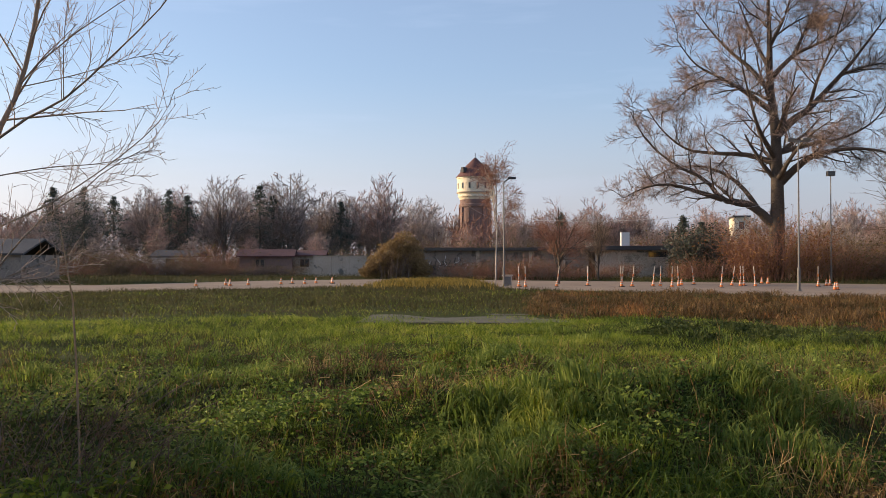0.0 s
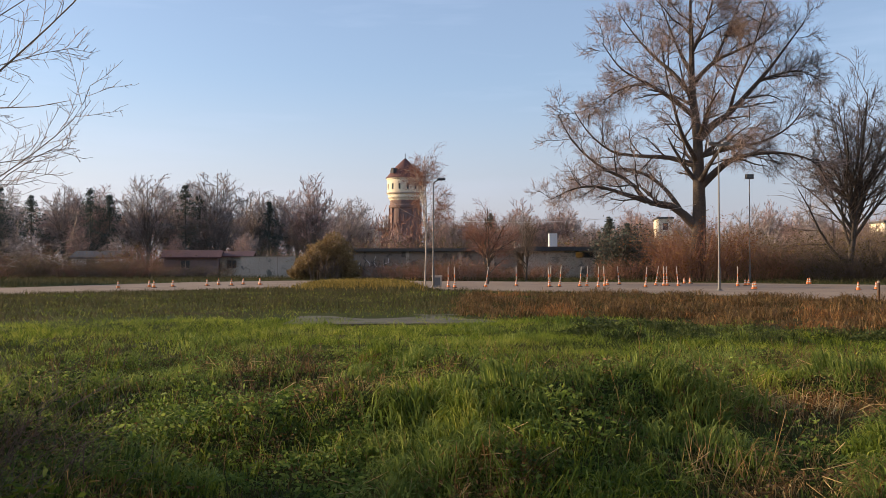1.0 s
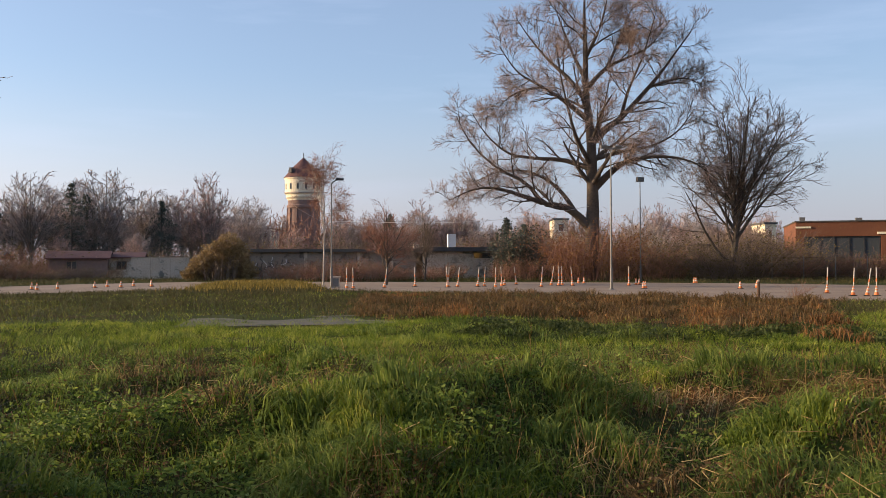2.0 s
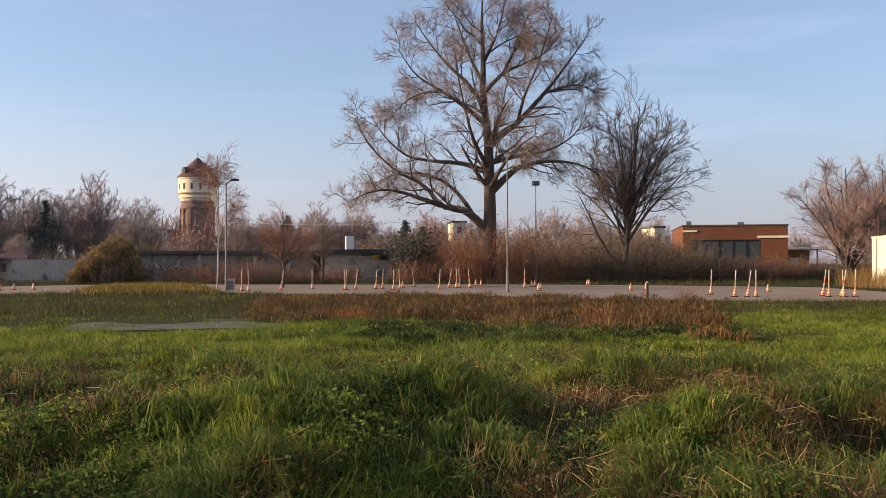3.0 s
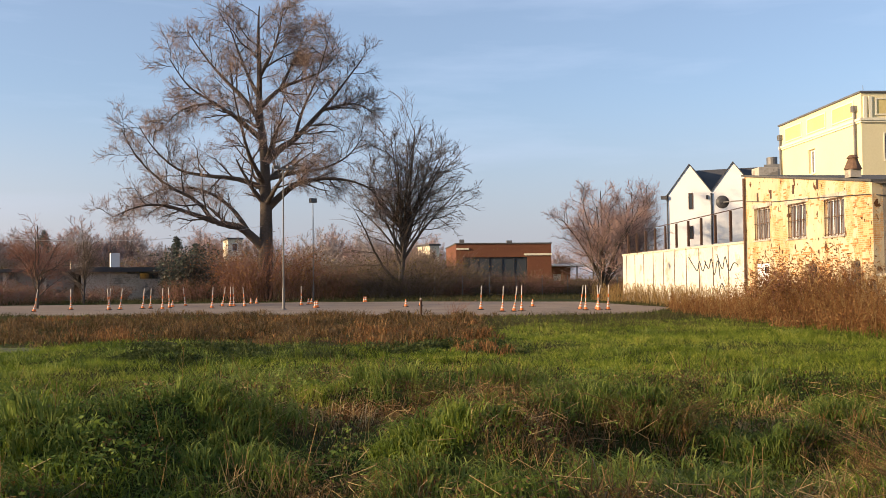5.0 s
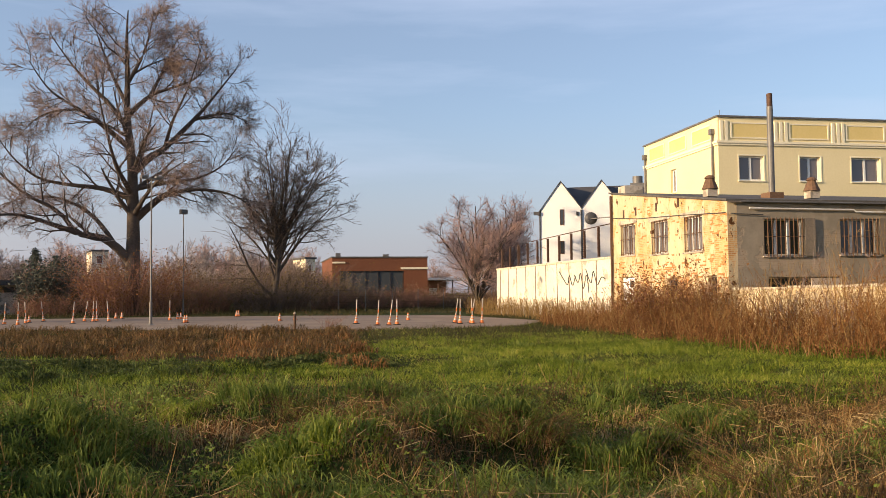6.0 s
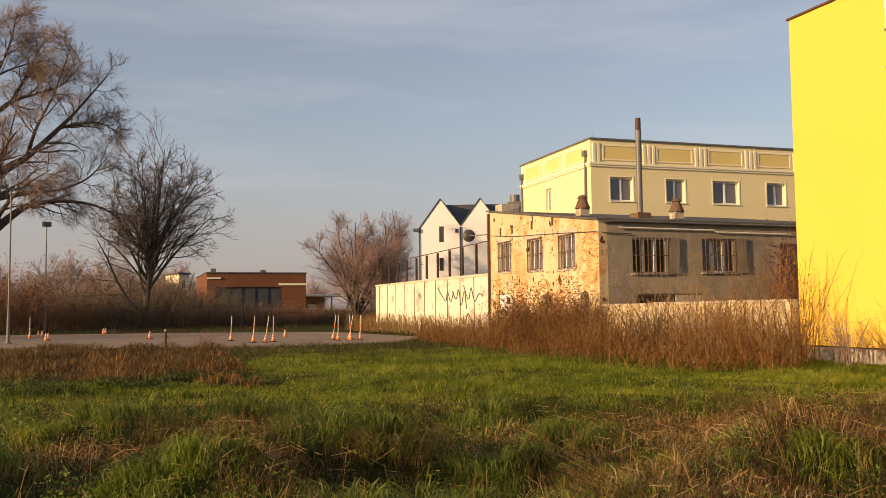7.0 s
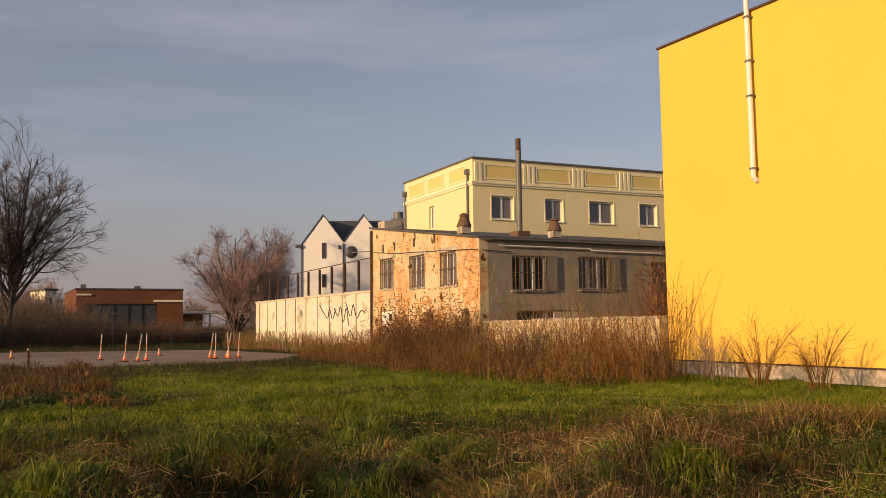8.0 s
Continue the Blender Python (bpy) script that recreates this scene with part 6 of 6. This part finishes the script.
leafy_mounds("leafy_mounds", [(*spot(12, 7.5), 0.65, 0.42), (*spot(-11, 8.5), 0.95, 0.34), (*spot(-5, 9.3), 0.7, 0.28), (*spot(10.5, 6.7), 0.5, 0.22), (*spot(57, 9.6), 0.5, 0.18), (*spot(-20, 6.8), 0.8, 0.3), (*spot(-24, 8.0), 0.9, 0.4)]
             + scatter(34, 6.0, 12.5, -26, 24, 0.25, 0.6, 0.1, 0.24) + scatter(22, 6.0, 12, 24, 82, 0.2, 0.5, 0.06, 0.16), M_WEED, "rounded clumps of broad nettle leaves in the grass")
leafy_mounds("belt_foot_weeds", scatter(34, 18.2, 21.0, 12, 36, 0.25, 0.7, 0.08, 0.2), M_DARKWEED, "dark leafy weeds at the foot of the brown belt", (0.04, 0.09))
leafy_mounds("withered_mounds", [(*spot(4.6, 6.5), 0.6, 0.2), (*spot(25.6, 6.7), 0.6, 0.2), (*spot(45, 9.4), 0.6, 0.24), (*spot(34.5, 9.8), 0.6, 0.24), (*spot(62, 12), 0.9, 0.2)], M_BROWNMIX, "rounded clumps of withered rust-brown leaves", (0.02, 0.05))


def stalks(name, x, y, height, material, label, thick=0.006, side=4, sway=0.16):
    n = len(x)
    lean = rng.normal(size=(n, 2)) * sway
    k = np.linspace(0, 1, 4)[None, :, None]
    p = np.stack([x, y, lie(x, y) - 0.03], 1)[:, None] + np.array([0, 0, 1.0]) * height[:, None, None] * k
    p[..., :2] += (lean * height[:, None])[:, None] * k ** 1.5
    r = np.linspace(thick, thick * 0.5, 4)[None] * rng.uniform(0.7, 1.4, n)[:, None]
    ch = [tubes(p, r, 3)]
    if side:
        p2, r2 = sprout(p, r, side, 0.4, 1.0, 32, 0.28, 3, 0.4, 0.3, 0.7, thick * 0.5)
        ch.append(tubes(p2, r2, 3))
    return stuff(name, gather(ch), material, label, "weeds")


def low_leaves(name, n, seed, rule, material, label, size):
    """Small leaves of creeping weeds, thick on their own low cushions and thin between."""
    x, y, r = wedge(n, 5.2, 14.5, 0.85, -86.0, 28.0)
    c = vnoise(x, y, 0.26, seed) * 0.7 + vnoise(x, y, 0.9, seed + 1) * 0.3
    k = open_ground(x, y) & (rng.random(n) < np.clip(5 * c - 2.1, 0, 1) * rule(x, y))
    x, y, c = x[k], y[k], c[k]
    z = lie(x, y) + 0.03 + 0.42 * (c - 0.4) * rng.random(len(x)) ** 0.5
    return stuff(name, leaves(np.stack([x, y, z], 1), rng.uniform(*size, len(x)), 0.5), material, label, "weeds")


low_leaves("creeping_weeds", 150000, 101, lambda x, y: 1 - 0.8 * dryness(x, y), M_WEED, "creeping green weeds in low cushions", (0.02, 0.055))
low_leaves("withered_leaves", 120000, 111, lambda x, y: 0.3 + 0.7 * dryness(x, y), M_BROWNMIX, "withered brown leaves caught in the grass", (0.02, 0.05))
x, y, r = wedge(1500, 5.5, 14, 0.9)
k = open_ground(x, y) & (rng.random(len(x)) < 0.06 + 0.6 * dryness(x, y))
stalks("dead_stalks", x[k], y[k], rng.uniform(0.2, 0.55, k.sum()), M_DRY, "thin bleached stalks above the grass", 0.0032, 3)
# broken straw lying over the near grass
n = 3200
x, y, r = wedge(n, 5.4, 14.5, 0.9, -86.0, 20.0)
k = open_ground(x, y) & (rng.random(n) < dryness(x, y) ** 1.5)
x, y = x[k], y[k]
a, s = rng.random(len(x)) * 2 * np.pi, rng.uniform(0.08, 0.26, len(x))
tilt = rng.uniform(-0.1, 0.6, len(x))
mid = np.stack([x, y, lie(x, y) + rng.uniform(0.1, 0.24, len(x))], 1)
half = np.stack([np.cos(a) * s, np.sin(a) * s, s * tilt], 1) / 2
stuff("fallen_straw", tubes(np.stack([mid - half, mid, mid + half], 1), np.full((len(x), 3), 0.003)), M_STRAW, "broken pale straw lying on the grass", "straw")
# low tangles of dead stems in the near meadow
tangle = shrub("dead_tangle", pose(*spot(25.7, 9.4), 0), "low rust-brown tangle of dead stems in the grass", 1.3, 1.0, 0.42, 130, M_BROWNMIX, 1.2, 6, thick=0.003, group="dead tangles")
for b, d, s in ((25.6, 6.6, 0.8), (34.4, 10, 1.0), (45, 9.5, 0.9), (62, 12, 1.2), (60, 7.8, 1.0), (70, 10, 1.1), (4.6, 6.4, 0.8), (15.6, 11.5, 0.8)):
    x, y = spot(b, d)
    plant(tangle, x, y, s).location.z = float(lie(x, y))
# the tall rusty belt in front of the derelict building and the white wall
BELT = [(20.6, 8.0), (20.2, 10), (20.9, 13), (22.0, 16.7), (25.6, 21.6), (28.8, 27.4), (33, 31.5), (35.5, 29), (30.3, 19), (28.2, 15.2), (25.9, 9.7), (24.4, 8.6)]
n = 12500
bx, by = rng.uniform(19, 36, n), rng.uniform(4, 32, n)
k = inside(bx, by, BELT) & open_ground(bx, by)
bx, by = bx[k], by[k]
hh = rng.uniform(0.35, 1.45, len(bx)) * (0.15 + 1.4 * vnoise(bx, by, 0.9, 31)) * (0.75 + 0.5 * vnoise(bx, by, 3.5, 32)) * np.clip(0.55 + (bx - 19.5 - 0.25 * np.maximum(by - 10, 0)) / 6, 0.5, 1.15)
hh = hh * np.where(by > 21, 0.55, np.where(by > 17, 0.85, 1.2))
stalks("tall_dead_weeds", bx, by, hh, M_BRACKEN, "dense tall rust-brown goldenrod stalks", 0.008, 4, 0.3)
lx = np.repeat(bx, 7)
seedheads = np.stack([lx, np.repeat(by, 7), np.repeat(hh, 7) * rng.uniform(0.35, 1.0, len(lx))], 1) + rng.normal(size=(len(lx), 3)) * np.array([0.16, 0.16, 0.05])
stuff("dried_seedheads", leaves(seedheads, rng.uniform(0.03, 0.09, len(lx)), 0.8), M_BRACKEN, "dried leaves and seedheads on the rusty stalks", "weeds")
pick = rng.random(len(bx)) < 0.18
stalks("pale_tall_stalks", bx[pick], by[pick], hh[pick] * 1.3, M_DRY, "taller pale stalks among the rusty weeds", 0.008, 6, 0.25)
n = 900
wv = rng.uniform(-22, 1, n)
wu = rng.uniform(-2.4, -0.3, n)
stalks("dead_reeds", 45.96 + 0.883 * wu + 0.469 * wv, 48.29 - 0.469 * wu + 0.883 * wv, rng.uniform(0.4, 1.3, n), M_DRY, "pale dry reeds along the white wall", 0.012, 4)
shrub("rose_thicket", pose(28.6, 20.6, 0), "red-brown rose thicket against the brick wall", 3.4, 2.2, 2.5, 200, M_TWIGRED, 0.4, 7, M_BRACKEN, 11000, thick=0.011, size=(0.05, 0.13))
for x, y, h in ((23.7, 7.6, 1.7), (25.0, 12.2, 2.9), (26.2, 14.6, 2.6)):
    shrub("elder_shoot", pose(x, y, 0), "bare leaning elder shoots by the wall", 0.8, 0.6, h, 28, M_TWIG, 0.35, 8, thick=0.011, group="elder shoots")
for x, y, h in ((22.0, 6.0, 1.75), (21.2, 4.5, 1.45)):
    shrub("wall_bush", pose(x, y, 0), "spreading dry bush before the yellow wall", 0.7, 0.5, h, 34, M_BRACKEN, 0.32, 9, M_DRY, 200, "wall bushes", 0.008, (0.03, 0.07))
shrub("bare_sapling", pose(20.7, 32.3, 0), "small bare brown sapling beside the post", 0.4, 0.3, 0.95, 16, M_TWIGRED, 0.6, 7, thick=0.008)
creeper = shrub("dead_creeper", pose(38.05, 14.75, 0), "dry brown creeper hanging on the grey render", 0.9, 0.5, 5.4, 60, M_TWIGRED, 0.1, 9, M_BRACKEN, 900, thick=0.012)
# verge beyond the yard
n = 70000
vx, vy = rng.uniform(-62, 62, n), rng.uniform(52, 92, n)
k = open_ground(vx, vy)
stuff("verge_grass", slips(vx[k], vy[k], np.zeros(k.sum()), rng.uniform(0.1, 0.5, k.sum()), np.full(k.sum(), 0.03), np.full(k.sum(), 0.9)), M_OLIVE, "rough grass verge beyond the yard", "grass")
n = 9000
vx, vy = rng.normal(-0.6, 2.4, n), rng.normal(61, 4.5, n)
k = open_ground(vx, vy)
stuff("mound_grass", blades(vx[k], vy[k], np.zeros(k.sum()), rng.uniform(0.15, 0.5, k.sum()), np.full(k.sum(), 0.05), np.full(k.sum(), 0.6)), M_YLEAF, "yellowing grass island in the yard", "grass")

# ---- the young tree close beside the walk's start ----


def near_tree():
    rows = [([(-3.31, 0, -0.1), (-3.04, 0, 1.21), (-2.85, 0, 2.2), (-2.74, 0.1, 2.59), (-2.64, 0.1, 2.94), (-2.57, 0.1, 3.4), (-2.51, 0.1, 3.9)], 0.03, 0.014),
            ([(-2.9, 0, 2.24), (-2.57, -0.1, 2.43), (-2.32, -0.15, 2.54), (-2.02, -0.2, 2.78), (-1.72, -0.2, 3.08), (-1.59, -0.2, 3.26)], 0.014, 0.004),
            ([(-3.0, 0, 1.67), (-2.78, 0.2, 1.82), (-2.57, 0.3, 1.95), (-2.32, 0.35, 2.13), (-2.07, 0.4, 2.34), (-1.89, 0.4, 2.52), (-1.81, 0.4, 2.71)], 0.009, 0.003),
            ([(-3.04, 0, 1.21), (-2.78, -0.2, 1.38), (-2.57, -0.3, 1.6), (-2.35, -0.3, 1.83), (-2.18, -0.3, 1.93), (-2.0, -0.3, 2.09), (-1.75, -0.3, 2.23)], 0.011, 0.003),
            ([(-2.88, 0, 2.07), (-2.57, 0.2, 2.16), (-2.25, 0.3, 2.2), (-1.91, 0.3, 2.29)], 0.007, 0.0025),
            ([(-2.73, 0.1, 2.66), (-2.42, 0.3, 2.79), (-2.14, 0.4, 2.91), (-1.89, 0.4, 2.96)], 0.006, 0.0025),
            ([(-3.01, 0, 1.35), (-2.78, 0.2, 1.47), (-2.57, 0.4, 1.58), (-2.28, 0.5, 1.63), (-1.93, 0.5, 1.7)], 0.007, 0.0025),
            ([(-3.04, 0, 1.24), (-2.78, -0.3, 1.37), (-2.57, -0.4, 1.45), (-2.32, -0.4, 1.45), (-2.18, -0.4, 1.54)], 0.008, 0.003),
            ([(-2.32, -0.15, 2.54), (-2.3, -0.2, 2.8), (-2.29, -0.2, 3.01), (-2.26, -0.2, 3.26)], 0.005, 0.0025),
            ([(-2.85, 0, 2.2), (-2.78, 0.2, 2.66), (-2.71, 0.3, 3.05), (-2.68, 0.3, 3.4)], 0.012, 0.006)]
    paths, radii = limb_set(rows, 11)
    radii *= 0.72
    lv = [dict(count=16, t0=0.15, t1=1.0, angle=42, ratio=0.3, n=5, rise=0.1, wobble=0.25, thin=0.5, tip=0.0026),
          dict(count=6, t0=0.15, t1=1.0, angle=45, ratio=0.35, n=3, rise=0.25, wobble=0.3, thin=0.6, tip=0.002, least=0.06)]
    return bare_tree("sapling", pose(0, 6.0, 0), "young bare tree with thin grey twigs close by", paths, radii, lv, M_GREYBARK, M_TWIGGREY, 10)


near_tree()
shrub("dead_shrub", pose(-2.75, 6.0, 0), "tangle of dry dark stems in the near grass", 2.3, 1.5, 0.95, 130, M_TWIGDARK, 0.6, 6, M_DARKWEED, 3600, thick=0.0045, size=(0.02, 0.05))
# out of view; these shrubs are added to throw shade on the near ground
shade_shrub = shrub("unseen_shade_shrub", pose(-4.9, 4.6, 0), "dense bare shrub, unseen, added to shade the near meadow", 2.4, 2.6, 2.6, 240, M_TWIGDARK, 0.3, 8, M_BUSHLEAF, 5000, thick=0.01, size=(0.04, 0.09))
for x, y, s in ((-7.6, 6.4, 1.0), (-6.6, 7.6, 0.85)):
    c = copy_thing(shade_shrub, pose(x, y, 0, 0, 0, 50 * s))
    c.scale = (s, s, s * 1.15)
stalk = thing("withered_stalk", pose(-2.26, 6.0, 0), "single tall withered pale stalk", "weed")
part("stem", rod([(0.0, 0, -0.05), (-0.03, 0, 0.8), (-0.06, 0, 1.3), (-0.15, 0, 1.8)], [0.008, 0.007, 0.006, 0.003], 6), M_OLDWOOD, stalk)
x, y = rng.normal(-2.4, 0.4, 900), rng.normal(5.1, 0.3, 900)
stuff("near_nettles", leaves(np.stack([x, y, rng.uniform(0.02, 0.34, 900)], 1), rng.uniform(0.04, 0.1, 900), 0.35), M_GRASS, "fresh pale green nettle leaves", "weeds")


# ---- single bricks standing proud of the worn brick face ----
brick_home = bpy.data.objects["brick_building"]
bm = bmesh.new()
box(bm, -0.014, 0.0, 0.0, 0.05, 0.235, 0.064, bevel=0.006)
brick_mesh = bpy.data.meshes.new("brick")
bm.to_mesh(brick_mesh)
bm.free()
brick_mesh.materials.append(M_BRICKPIECE)
openings = [(1.7, 3.8, 3.0, 4.95), (4.75, 6.9, 3.0, 5.0), (8.2, 10.35, 3.1, 5.1), (8.4, 10.3, 0, 2.4), (0.8, 1.7, 1.1, 2.25), (4.1, 5.3, 1.15, 2.2)]
rb = random.Random(5)
made = 0
while made < 300:
    row = rb.randrange(2, 76)
    z = row * 0.077
    y = 0.02 + 0.26 * rb.randrange(0, 42) + (0.13 if row % 2 else 0)
    if y > 10.8 or z > 4.7 + 1.45 * y / 11.2 or any(o[0] - 0.25 < y < o[1] and o[2] - 0.08 < z < o[3] for o in openings) or rb.random() > 0.35 + 0.65 * (y < 1.2 or z < 3.0):
        continue
    ob = new("brick", brick_mesh)
    ob.parent = brick_home
    ob.location = (rb.uniform(-0.004, 0.006), y, z)
    made += 1
